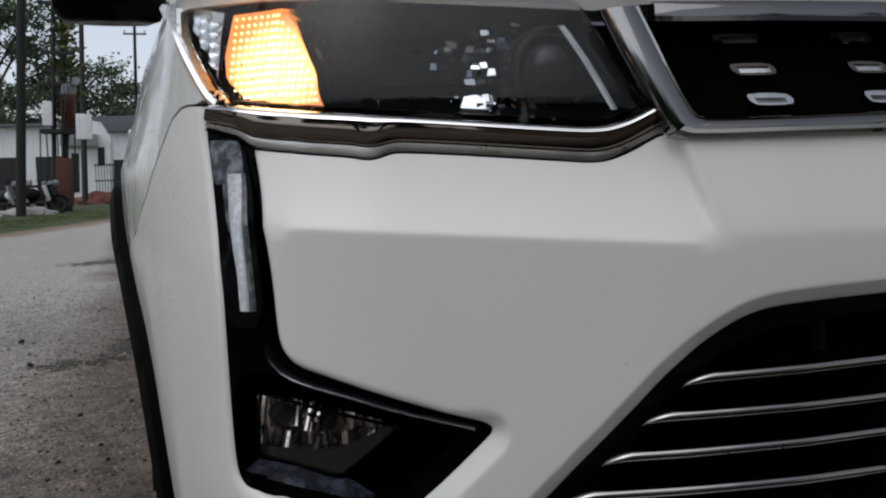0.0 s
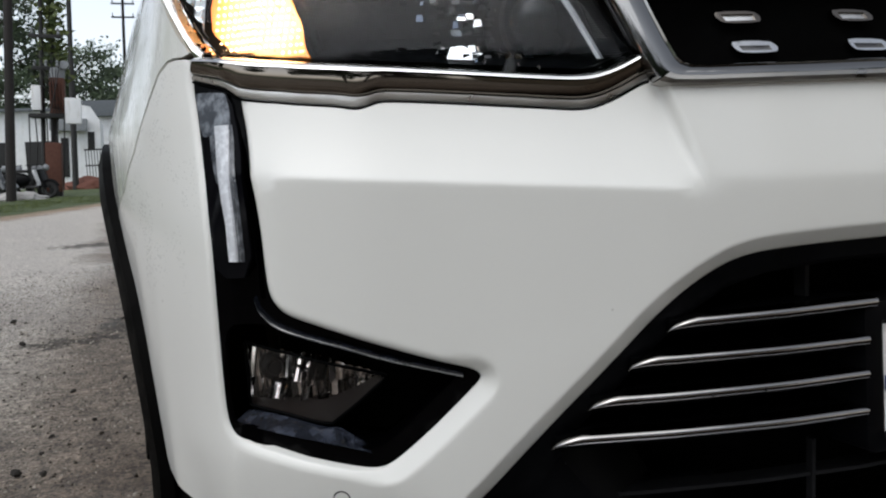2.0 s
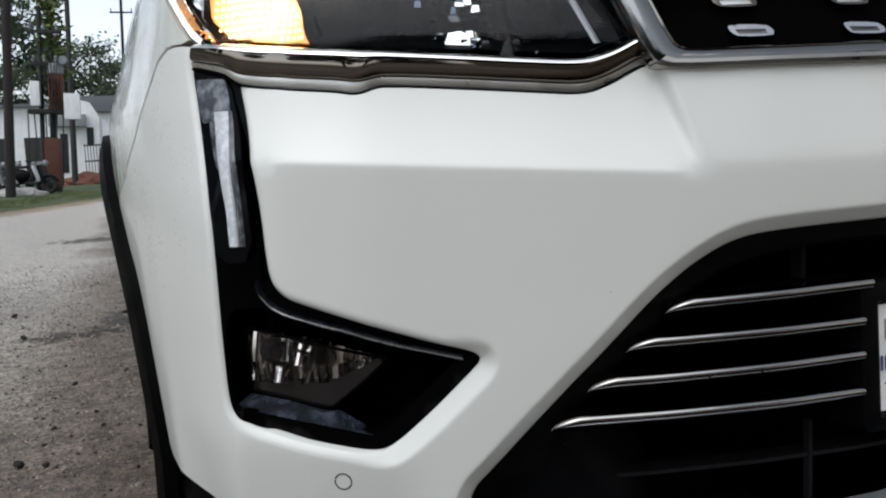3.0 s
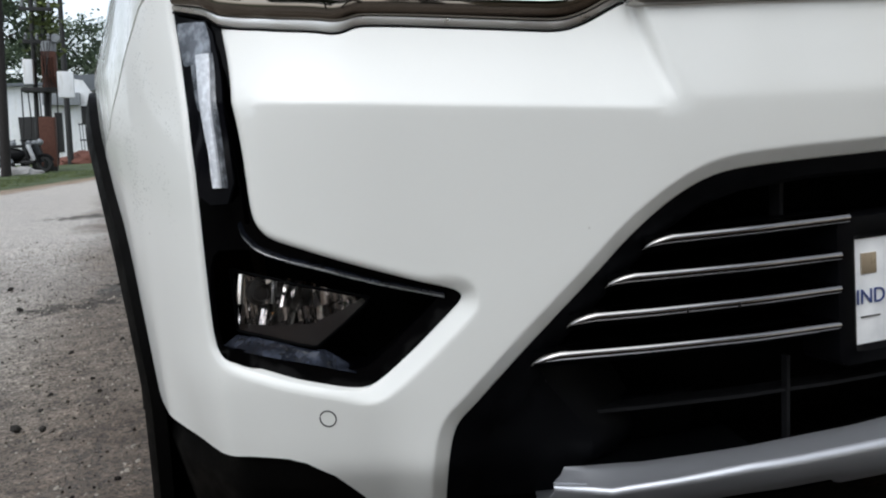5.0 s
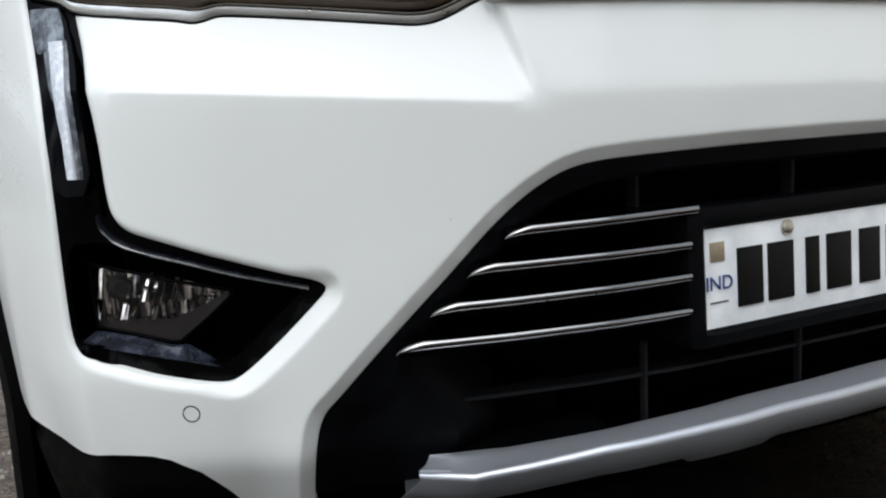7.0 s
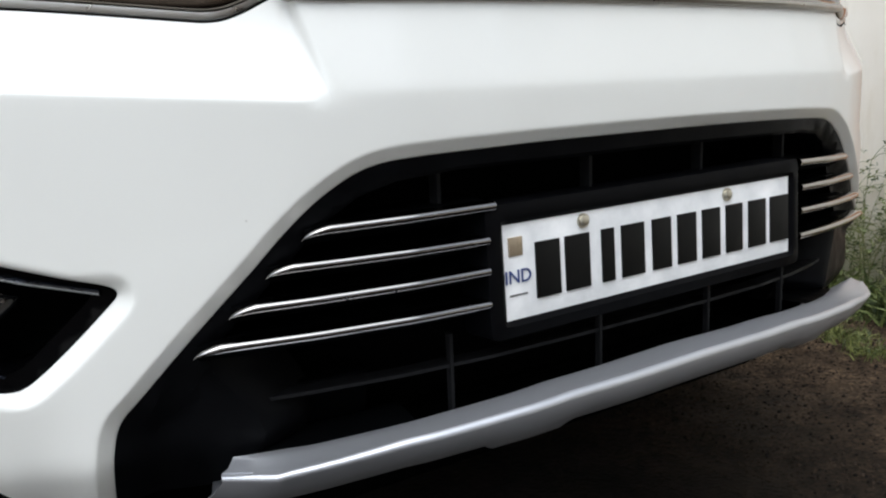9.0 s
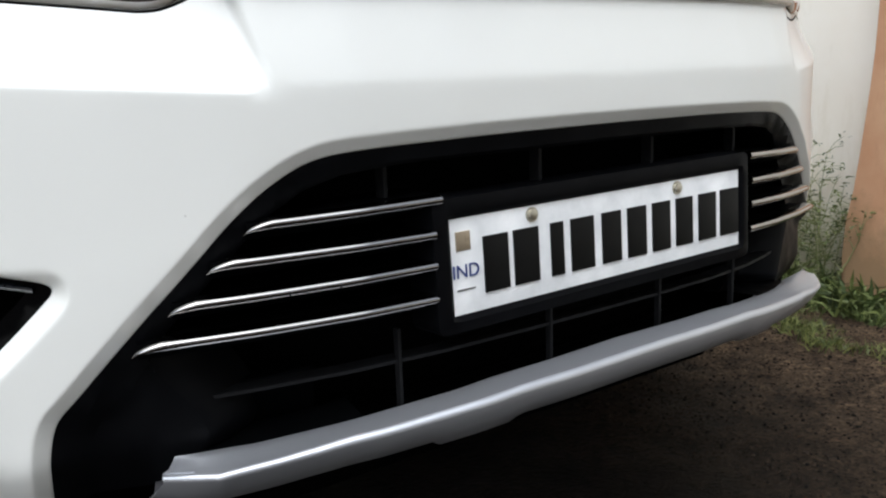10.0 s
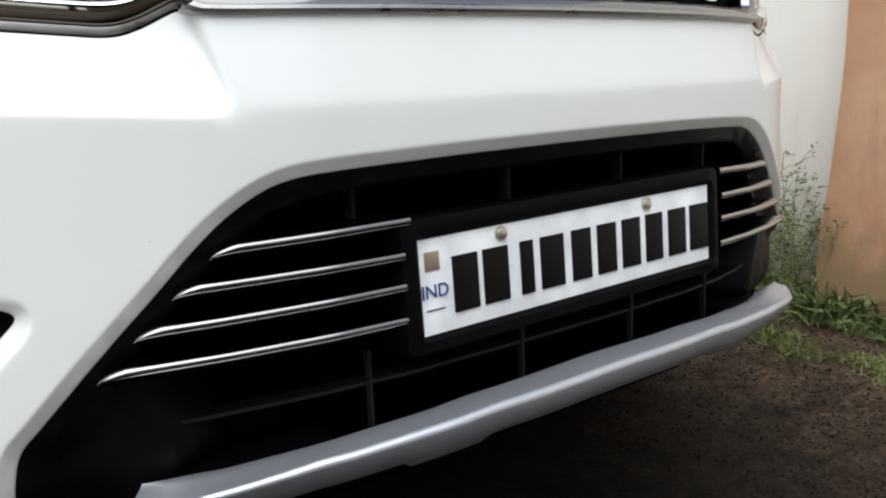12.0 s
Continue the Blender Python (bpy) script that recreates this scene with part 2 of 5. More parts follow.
def nicked(poly, r):
    """Rounds the corners of a closed outline within r of each corner."""
    out = []
    for k, (x, y) in enumerate(poly):
        for (px, py) in (poly[k - 1], poly[(k + 1) % len(poly)]):
            far = math.hypot(px - x, py - y)
            out.append((x + (px - x) * r / far, y + (py - y) * r / far))
    return rounded(out, 1)


def softened(line, times=2):
    """Cuts the corners of an open line, keeping its ends."""
    for _ in range(times):
        out = [line[0]]
        for (x0, y0), (x1, y1) in zip(line, line[1:]):
            out += [(x0 * .75 + x1 * .25, y0 * .75 + y1 * .25), (x0 * .25 + x1 * .75, y0 * .25 + y1 * .75)]
        line = out + [line[-1]]
    return line


def inside(pts, poly):
    p, q = np.array(poly), np.roll(np.array(poly), -1, 0)
    x, y = pts[:, 0:1], pts[:, 1:2]
    with np.errstate(divide="ignore", invalid="ignore"):
        cross = ((p[:, 1] > y) != (q[:, 1] > y)) & (x < (q[:, 0] - p[:, 0]) * (y - p[:, 1]) / (q[:, 1] - p[:, 1]) + p[:, 0])
    return cross.sum(1) % 2 == 1


def gap_to(pts, poly):
    """The distance of points from a closed outline."""
    p, q = np.array(poly), np.roll(np.array(poly), -1, 0)
    d = q - p
    best = np.full(len(pts), 9.0)
    for a, v in zip(p, d):
        w = pts - a
        t = np.clip((w @ v) / max(v @ v, 1e-12), 0, 1)
        best = np.minimum(best, np.hypot(*(w - t[:, None] * v).T))
    return best


def mirrored(poly, side):
    return [(side * a, z) for a, z in poly]


def patch(outline, holes=(), depth=None, gap=.014, rings=(), place=None, rim=0.0, fine=.008, lines=()):
    """A sheet with holes, cut out in (u, z) and laid on the car's front. depth(u, z): how far behind the skin; rim: how deep its edges turn in."""
    loops = [dense(outline, fine)] + [dense(h, fine) for h in holes]
    verts, edges = [], []
    for loop in loops:
        n = len(verts)
        verts += loop
        edges += [(n + k, n + (k + 1) % len(loop)) for k in range(len(loop))]
    for line in lines:
        n = len(verts)
        lu, lz = along(line, max(2, int(np.hypot(*np.diff(line, axis=0).T).sum() / .012)))
        verts += list(zip(lu.tolist(), lz.tolist()))
        edges += [(n + k, n + k + 1) for k in range(len(lu) - 1)]
    lo, hi = np.min(outline, 0), np.max(outline, 0)
    gx, gz = np.meshgrid(np.arange(lo[0], hi[0], gap), np.arange(lo[1], hi[1], gap * .87))
    gx[1::2] += gap / 2
    pts = np.stack([gx.ravel(), gz.ravel()], 1)
    near = gap * .55
    for h in holes:
        pts = pts[gap_to(pts, h) > max([near] + [r * 1.25 for r in rings])] if len(pts) else pts
    pts = pts[gap_to(pts, outline) > near]
    for line in lines:
        pts = pts[gap_to(pts, list(line) + list(line)[::-1]) > .0042]
    extra = []
    for h in holes:
        loop = np.array(dense(h, fine))
        d = np.roll(loop, -1, 0) - np.roll(loop, 1, 0)
        nrm = np.stack([d[:, 1], -d[:, 0]], 1) / np.maximum(np.hypot(*d.T), 1e-9)[:, None]
        if not inside(loop[:1] - nrm[:1] * 1e-4, h)[0]:
            nrm = -nrm
        for r in rings:
            ring = loop + nrm * r
            extra.append(ring[gap_to(ring, h) > r * .93])
    pts = np.concatenate([pts] + extra)
    keep = inside(pts, outline) & (gap_to(pts, outline) > .004)
    for h in holes:
        keep &= ~inside(pts, h)
    pts = pts[keep]
    verts = [Vector(v) for v in verts] + [Vector(v) for v in pts.tolist()]
    v2, _, f2, _, _, _ = geometry.delaunay_2d_cdt(verts, edges, [], 0, 1e-6)
    xy = np.array([(v.x, v.y) for v in v2])
    tri = np.array([f for f in f2 if len(f) == 3])
    mid = xy[tri].mean(1)
    ok = inside(mid, outline)
    for h in holes:
        ok &= ~inside(mid, h)
    tri = tri[ok]
    a, b, c = xy[tri[:, 0]], xy[tri[:, 1]], xy[tri[:, 2]]
    flip = (b[:, 0] - a[:, 0]) * (c[:, 1] - a[:, 1]) - (b[:, 1] - a[:, 1]) * (c[:, 0] - a[:, 0]) < 0
    tri[flip] = tri[flip][:, ::-1]
    dep = depth(xy[:, 0], xy[:, 1]) if depth else np.zeros(len(xy))
    at = place or skin
    p3 = at(xy[:, 0], xy[:, 1], dep)
    bm = bmesh.new()
    used = sorted(set(tri.ravel().tolist()))
    bv = {i: bm.verts.new(p3[i]) for i in used}
    for f in tri.tolist():
        bm.faces.new([bv[i] for i in f])
    if rim:
        deep = at(xy[:, 0], xy[:, 1], dep + (rim(xy[:, 0], xy[:, 1]) if callable(rim) else rim))
        back = {bv[i]: deep[i] for i in used}
        border = [e for e in bm.edges if e.is_boundary]
        twin = {}
        for e in border:
            f = e.link_faces[0]
            loop_ = next(l for l in f.loops if l.edge == e)
            va, vb = loop_.vert, loop_.link_loop_next.vert
            for v in (va, vb):
                if v not in twin:
                    twin[v] = bm.verts.new(back[v])
            bm.faces.new((vb, va, twin[va], twin[vb]))
    return bm


def ribbon(rows, closed=False):
    """Faces between rows of places, each row as long as the next."""
    bm = bmesh.new()
    grid = [[bm.verts.new(p) for p in row] for row in rows]
    if closed:
        grid.append(grid[0])
    for a, b in zip(grid, grid[1:]):
        for k in range(len(a) - 1):
            bm.faces.new((a[k], a[k + 1], b[k + 1], b[k]))
    return bm


def along(poly, n):
    """n points evenly spaced along an open line."""
    p = np.array(poly)
    s = np.concatenate([[0], np.cumsum(np.hypot(*np.diff(p, axis=0).T))])
    t = np.linspace(0, s[-1], n)
    return np.interp(t, s, p[:, 0]), np.interp(t, s, p[:, 1])


def moulding(low, high, section, n=90):
    """A strip between two lines in (u, z); section: (share of the way from low to high, depth) from bottom to top."""
    u0, z0 = along(low, n)
    u1, z1 = along(high, n)
    rows = [skin(u0 + (u1 - u0) * w, z0 + (z1 - z0) * w, np.full(n, d)) for w, d in section]
    bm = ribbon(rows)
    bmesh.ops.recalc_face_normals(bm, faces=bm.faces[:])
    return bm


def swept(us, zs, ds, section):
    """A bar along a line on the front; section: closed (out, up) offsets."""
    us, zs, ds = (np.asarray(v, float) for v in (us, zs, ds))
    rows = [skin(us, zs + up, ds - out) for out, up in section]
    bm = ribbon(rows, True)
    bmesh.ops.holes_fill(bm, edges=[e for e in bm.edges if e.is_boundary], sides=0)
    bmesh.ops.recalc_face_normals(bm, faces=bm.faces[:])
    return bm


# ---- shape of the car's front ----
CX = 0.01
PLAN = [(0, -.008), (.12, -.006), (.25, .003), (.36, .022), (.46, .050), (.56, .087), (.65, .124), (.73, .157), (.79, .190),
        (.820, .2155), (.845, .240), (.863, .280), (.8815, .327), (.900, .38), (.916, .455), (.928, .55), (.936, .67), (.938, .80), (.938, 1.04)]


def smooth_plan():
    """Half of the bumper line seen from above, rounded, by length along it."""
    p = np.array(PLAN)
    full = np.concatenate([p[:0:-1] * (-1, 1), p])
    s = np.concatenate([[0], np.cumsum(np.hypot(*np.diff(full, axis=0).T))])
    t = np.arange(0, s[-1], .002)
    x, y = np.interp(t, s, full[:, 0]), np.interp(t, s, full[:, 1])
    k = np.exp(-np.linspace(-2, 2, 23) ** 2)
    k /= k.sum()
    x2, y2 = np.convolve(x, k, "same"), np.convolve(y, k, "same")
    n = len(t)
    x2[:20], y2[:20], x2[n - 20:], y2[n - 20:] = x[:20], y[:20], x[n - 20:], y[n - 20:]
    mid = s[-1] / 2
    return t - mid, x2, y2


PU, PX, PY = smooth_plan()
NX, NY = -np.gradient(PY, PU), np.gradient(PX, PU)
NL = np.hypot(NX, NY)
NX, NY = NX / NL, NY / NL      # inward


def step(a, b, v):
    t = np.clip((v - a) / (b - a), 0, 1)
    return t * t * (3 - 2 * t)


def ramp(v, r):
    """max(v, 0) with a rounded bend of radius r."""
    return .5 * (v + np.sqrt(v * v + r * r)) - .5 * r


def base_depth(u, z):
    """How far the white skin lies behind the bumper line."""
    a = np.abs(u)
    crease = .703 + .07 * np.maximum(a - .458, 0)
    diag = step(-.008, .005, a - (.437 + .33 * np.maximum(z - .712, 0)))
    over = ramp(z - crease, .0012)
    d = diag * (.58 - 1.6 * np.minimum(over, .12)) * over + (1 - diag) * .28 * ramp(z - .710, .005)
    fade = step(.835, .905, a)
    d = (d * (1 - fade) + fade * .27 * ramp(z - .695, .05)) * (1 - .75 * step(.90, 1.02, a))
    d = d - .0022 * np.exp(-np.abs(a - .888) / .014) * (1 - step(.44, .50, z)) * step(.34, .38, z)
    d = d + .12 * ramp(.452 - z, .012) * step(.675, .74, a) * (1 - step(.95, 1.05, a))
    d = d + .55 * ramp(.362 - z, .01) * (1 - step(.8, .95, a)) + .25 * ramp(.362 - z, .03) * step(.8, .95, a)
    d = d + .030 * step(.52, .82, u) * np.interp(z, [.36, .40, .45, .50, .55, .62], [-.32, -.06, .25, .48, .62, 1.0])
    d = d + .055 * step(.71, .80, u) * (1 - step(.50, .58, z))
    side = step(.93, 1.25, a)
    d = d - side * np.interp(z, [.35, .39, .5, .6, .7, .79, .86, .94, 1.02], [-.024, -.02, -.010, -.003, .007, .013, -.003, -.02, -.05])
    return d


def skin(u, z, d=0.0):
    """The place on the front at length u from the middle and height z, d behind the white skin."""
    u, z = np.asarray(u, float), np.asarray(z, float)
    k = base_depth(u, z) + d
    return np.stack([CX + np.interp(u, PU, PX) + k * np.interp(u, PU, NX), np.interp(u, PU, PY) + k * np.interp(u, PU, NY), z + 0 * u], -1)

# ---- the car ----
ARCH_Y, ARCH_Z, ARCH_R = .88, .345, .435
HALF = len(PU) // 2


def a_at(y):
    """The length along the bumper line, from the middle, at which it has come back to y."""
    return float(np.interp(y, PY[HALF:], PU[HALF:]))


def arch_line(radius, z0, z1, n=16):
    """The front of the wheel arch in (a, z), from height z0 to z1."""
    out = []
    for k in range(n):
        z = z0 + (z1 - z0) * k / (n - 1)
        y = ARCH_Y - math.sqrt(max(radius ** 2 - (z - ARCH_Z) ** 2, 0))
        out.append((a_at(y), z))
    return out


BEZEL = [(.964, .850), (.961, .824), (.948, .788), (.9364, .7562), (.9207, .7172), (.9115, .685), (.9063, .6627), (.904, .63), (.903, .6076), (.901, .54), (.899, .498), (.893, .482), (.879, .472), (.838, .461),
         (.791, .451), (.758, .446), (.741, .447), (.726, .456), (.691, .486), (.654, .522), (.6455, .531), (.6455, .5375), (.655, .5435),
         (.685, .552), (.739, .569), (.802, .590), (.826, .5985), (.8365, .6065), (.8435, .6174), (.8465, .6363), (.8490, .6850), (.8555, .7257), (.8695, .7700), (.8815, .8035), (.893, .850)]
GRILLE = [(0, .651), (.186, .650), (.30, .6465), (.36, .6435), (.39, .640), (.417, .631), (.45, .611), (.483, .584), (.52, .545), (.572, .494),
          (.605, .460), (.640, .423), (.653, .411), (.660, .398), (.664, .382), (.668, .358), (.674, .310), (.678, .24)]
HEAD_LOW = [(.476, .804), (.482, .803), (.513, .787), (.537, .780), (.571, .783), (.675, .793), (.722, .7965), (.733, .796), (.745, .7915), (.757, .7905), (.775, .794), (.806, .797),
            (.882, .805), (.892, .813), (.921, .820), (.957, .828)]
HEAD_HIGH = [(.485, .830), (.500, .822), (.516, .816), (.536, .812), (.58, .815), (.648, .822), (.74, .831), (.839, .840), (.90, .8465), (.941, .8505)]
SEAM = [(.972, .851), (.985, .8515), (.996, .8495), (1.016, .838), (1.036, .816), (1.059, .790), (1.093, .759), (1.155, .718), (1.22, .695), (1.285, .680)]

BEZEL, GRILLE, HEAD_LOW, HEAD_HIGH = softened(BEZEL), softened(GRILLE), softened(HEAD_LOW), softened(HEAD_HIGH)


def both(half):
    """A closed outline from its half, from the middle line round and back to it."""
    return mirrored(half, -1) + mirrored(half, 1)[::-1]


GRILLE_ALL = mirrored(GRILLE, -1) + [(a + float(np.interp(z, [.425, .442, .4647, .4919, .5255, .5463, .583, .600, .640], [.165, .125, .088, .070, .052, .040, .027, .018, 0.0])), z) for a, z in GRILLE][::-1]


def near_holes(u, z):
    """How the white skin turns in towards the lamp recesses and the grille."""
    p = np.stack([np.abs(u), z], 1)
    to_bezel, to_grille = gap_to(p, BEZEL), gap_to(np.stack([u, z], 1), GRILLE_ALL)
    broad = (1 - step(.53, .565, z + .25 * (p[:, 0] - .65))) * (1 - step(.87, .90, p[:, 0]))
    flare = .0072 + .0095 * (1 - step(.70, .76, p[:, 0] + .3 * (z - .50)))
    d = broad * .75 * ramp(flare - to_bezel, .0012) + (1 - broad) * .004 * np.clip(1 - to_bezel / .006, 0, 1) ** 2
    return d + .80 * ramp(.0145 - to_grille, .0010)


def car_front(car):
    half = [(0, .800), (.470, .803)] + HEAD_LOW + [(.962, .850)] + SEAM + arch_line(ARCH_R, .682, .40)[1:] + \
           [(1.10, .385), (1.03, .381), (.991, .378), (.952, .375), (.917, .372), (.875, .3745), (.830, .374), (.811, .370), (.784, .354), (.760, .324), (.735, .285), (0, .285)]
    creases = []
    for side in (-1, 1):
        for up in (-.010, -.0045, -.0015, .0008, .0035, .0075, .013):
            creases.append([(side * a, .703 + .07 * max(a - .458, 0) + up) for a in np.linspace(.462, .826, 24)])
        creases.append([(side * a, .710) for a in np.linspace(.012, .418, 24)])
        for off in (-.007, 0, .007):
            creases.append([(side * (.888 + off), z) for z in np.linspace(.385, .462, 8)])
        for up in (-.009, -.0035, .0035, .009):
            creases.append([(side * a, .710 + up) for a in np.linspace(.012, .418, 24)])
        for off in (-.010, -.005, -.001, .003, .008):
            creases.append([(side * (.437 + off + .33 * (z - .712)), z) for z in np.linspace(.716, .796, 8)])
    skin_bm = patch(both(half), [mirrored(BEZEL, -1), mirrored(BEZEL, 1), GRILLE_ALL], near_holes, .013, (.0022, .0048, .008, .0105, .0128, .0142, .0158, .0178, .0210), fine=.007,
                    rim=lambda u, z: .003 + .017 * (1 - step(.84, .87, np.abs(u))) + .017 * step(.99, 1.0, np.abs(u)), lines=creases)
    bumper = part("bumper", skin_bm, WHITE, car, "glossy white painted front bumper with a sharp crease", angle=60)
    for side in (-1, 1):
        fender(car, side)
        lamp_recess(car, side)
        headlight(car, side)
        cladding(car, side)
        sensor(bumper, side)
    lower_grille(car)
    upper_grille(car)
    skid_lip(car)


def fender(car, side):
    gap = .0035
    half = [(a + gap, z + gap * .8) for a, z in SEAM] + arch_line(ARCH_R, .685, .78, 14)[1:] + [(a_at(.98), .775), (a_at(.98), 1.0), (1.30, 1.0), (1.12, .995), (1.052, .965), (1.012, .914), (.984, .876), (.966, .857)]
    bm = patch(mirrored(half, side), (), None, .016, rim=.02)
    part("fender", bm, WHITE_WET, car, "white front wing wet with rain drops", angle=60)


def sensor(bumper, side):
    u0, z0 = side * .783, .419
    ring = [skin(u0 + .0082 * np.cos(a), z0 + .0082 * np.sin(a), -.0006) for a in np.linspace(0, 2 * np.pi, 33)]
    part("sensor_ring", tube(bmesh.new(), ring, .0008, 6, False), SMOKE, bumper)
    disc = [(u0 + .0073 * math.cos(a), z0 + .0073 * math.sin(a)) for a in np.linspace(0, 2 * math.pi, 25)[:-1]]
    part("sensor", patch(disc, (), lambda u, z: np.full(len(u), -.0008), .004, fine=.003), WHITE, bumper)


RECESS = [(.899, .588), (.868, .588), (.845, .583), (.745, .560), (.668, .540), (.668, .532), (.70, .503), (.735, .470), (.7535, .4630), (.787, .4700), (.848, .480), (.884, .487), (.898, .493)]


def fog_reflector(side):
    """Upright concave flutes, each leaning its own way, in two tiers."""
    rnd = random.Random(11)
    bm = bmesh.new()
    top = lambda a: np.interp(a, [.744, .807, .8555, .94], [.530, .5444, .551, .556])
    low = lambda a: np.interp(a, [.7475, .809, .845, .94], [.529, .503, .505, .501])
    edges = [.922]
    while edges[-1] > .758:
        edges.append(edges[-1] - rnd.uniform(.009, .017))
    for a0, a1 in zip(edges, edges[1:]):
        us = np.linspace(a0, a1 + .0006, 6)
        bow = .0035 * (1 - np.linspace(-1, 1, 6) ** 2)
        split = rnd.uniform(.35, .65)
        for w0, w1 in ((0, split), (split, 1)):
            lean, yaw = rnd.uniform(-.35, .95) * (1 if a0 < .89 else .3), rnd.uniform(-.5, .5) * (1 if a0 < .89 else .2)
            rows = []
            for w in np.linspace(w0, w1, 4):
                zz = top(us) + (low(us) - top(us)) * w
                mid = top(us) + (low(us) - top(us)) * (w0 + w1) / 2
                dd = .050 + bow + lean * (zz - mid) + yaw * (us - (a0 + a1) / 2) + .003 * (w - (w0 + w1) / 2) ** 2
                rows.append([bm.verts.new(p) for p in skin(side * us, zz, dd)])
            for r0, r1 in zip(rows, rows[1:]):
                for k in range(5):
                    bm.faces.new((r0[k], r0[k + 1], r1[k + 1], r1[k]))
    return bm


def lamp_recess(car, side):
    recess = rounded(mirrored(RECESS, side), 2)
    edge = lambda u, z: .015 - .0115 * step(.862, .89, np.abs(u)) + .25 * np.clip(gap_to(np.stack([np.abs(u), z], 1), BEZEL), 0, .012)
    bezel = part("lamp_bezel", patch(mirrored(BEZEL, side), [recess], edge, .012, (.003,), rim=lambda u, z: .045 - .040 * step(.84, .88, np.abs(u))), GLOSS_BLACK, car, "gloss black fog lamp bezel with water drops", angle=50)
    part("back_wall", patch(recess, (), lambda u, z: np.full(len(u), .080), .03), DEEP_BLACK, bezel)
    # raised rib along the upper edge
    ru, rz = along([(.866, .612), (.8624, .600), (.8502, .588), (.838, .5821), (.78, .5668), (.7254, .5509), (.6618, .5352)], 60)
    part("rib", swept(side * ru, rz, np.full(60, .016), [(.005, 0), (.0040, .0016), (.001, .0030), (-.006, .003), (-.006, -.004), (.0035, -.0020)]), WET_BLACK, bezel)
    # wet ledge under the lamp
    fu, fz = along([(.897, .4895), (.884, .4855), (.848, .4790), (.81, .4735), (.787, .4690), (.753, .4618)], 40)
    bu, bz = along([(.897, .4960), (.885, .4960), (.84, .4890), (.80, .4810), (.79, .4822), (.757, .4615)], 40)
    rows = [skin(side * (fu + (bu - fu) * w), fz + (bz - fz) * w, np.full(40, .013 + .018 * w)) for w in (0, .3, .6, 1)]
    bm = ribbon(rows)
    bmesh.ops.recalc_face_normals(bm, faces=bm.faces[:])
    part("ledge", bm, LEDGE, bezel, "wet dark ledge with water drops")
    beads = random.Random(17)
    bm = bmesh.new()
    for _ in range(11):
        t, w = beads.uniform(.04, .85), beads.uniform(.1, .8)
        k = int(t * 39)
        r = beads.uniform(.0010, .0026)
        c = skin(side * (fu[k] + (bu[k] - fu[k]) * w), fz[k] + (bz[k] - fz[k]) * w, .013 + .018 * w)
        bmesh.ops.create_icosphere(bm, subdivisions=2, radius=r, matrix=Matrix.Translation(c) @ Matrix.Diagonal((1.2, 1, .5, 1)))
    for _ in range(26):
        k = beads.randrange(8, 58)
        r = beads.uniform(.0006, .0014)
        c = skin(side * ru[k], rz[k] + beads.uniform(.001, .005), .0125)
        bmesh.ops.create_icosphere(bm, subdivisions=1, radius=r, matrix=Matrix.Translation(c) @ Matrix.Diagonal((1.2, 1, .8, 1)))
    tagged(part("rainwater", bm, PROJECTOR, bezel, "dark beads of rain"), kind="stuff")
    # fog lamp: frame, reflector with flutes, bulb, clear cover
    lens = mirrored([(.897, .5655), (.7372, .5335), (.7415, .5275), (.797, .485), (.805, .4855), (.893, .5012)], side)
    fog = part("fog_lamp", patch(lens, (), lambda u, z: np.full(len(u), .030), .012, rim=.006), FOG_GLASS, bezel, "clear fog lamp cover")
    fog.visible_shadow = False
    fu, fz = along(lens + lens[:1], 90)
    part("lamp_frame", tube(bmesh.new(), skin(fu, fz, np.full(90, .031)).tolist(), .0018, 6, False), MATT_BLACK, bezel)
    part("reflector", fog_reflector(side), FLUTED, bezel, "fluted bright reflector", angle=14)
    c = skin(side * .866, .537, .040)
    bm = bmesh.new()
    lathe(bm, [(0, 0), (0, .0065), (.002, .0080), (.007, .0085), (.009, .0135), (.012, .0140), (.024, .0140)], c, "Y", 24)
    part("bulb_cap", bm, SMOKE, bezel, "dark round bulb shield")
    hu, hz = along([(.935, .5015), (.845, .5055), (.809, .5035), (.7475, .5302)], 40)
    lu, lz = along([(.895, .5025), (.805, .4865), (.797, .4860), (.7420, .5290)], 40)
    rows = [skin(side * (lu + (hu - lu) * w), lz + (hz - lz) * w, np.full(40, .033 + .017 * w)) for w in (0, .3, .65, 1)]
    part("lower_shade", ribbon(rows), SHADE_BROWN, bezel)
    # running light
    glass_line = mirrored([(.950, .819), (.896, .812), (.877, .765), (.865, .715), (.859, .635), (.899, .633), (.906, .67), (.918, .72), (.938, .772)], side)
    part("running_light", patch(rounded(glass_line, 1), (), lambda u, z: .0030 + .0 * u, .014, rim=.004), DRL_GREY, bezel, "dark clear running light cover")
    n = 150
    sz = np.linspace(.781, .650, n)
    soft = np.hanning(25) / np.hanning(25).sum()
    smooth = lambda v: np.convolve(np.pad(v, 12, "reflect", reflect_type="odd"), soft, "valid")
    left = smooth(np.interp(sz, [.6493, .6575, .6845, .717, .7552, .7877], [.8850, .8859, .8877, .8964, .9112, .9241]))
    core = smooth(np.interp(sz, [.6592, .6898, .7167, .7437, .7844], [.8747, .8770, .8818, .8868, .8933]))
    right = smooth(np.interp(sz, [.6522, .6602, .6844, .7165, .7434, .7651, .7925], [.8675, .8677, .8693, .8729, .8798, .8837, .8917]))
    ridge = .00014 * (np.arange(n) % 3 == 0) * (sz < .715)
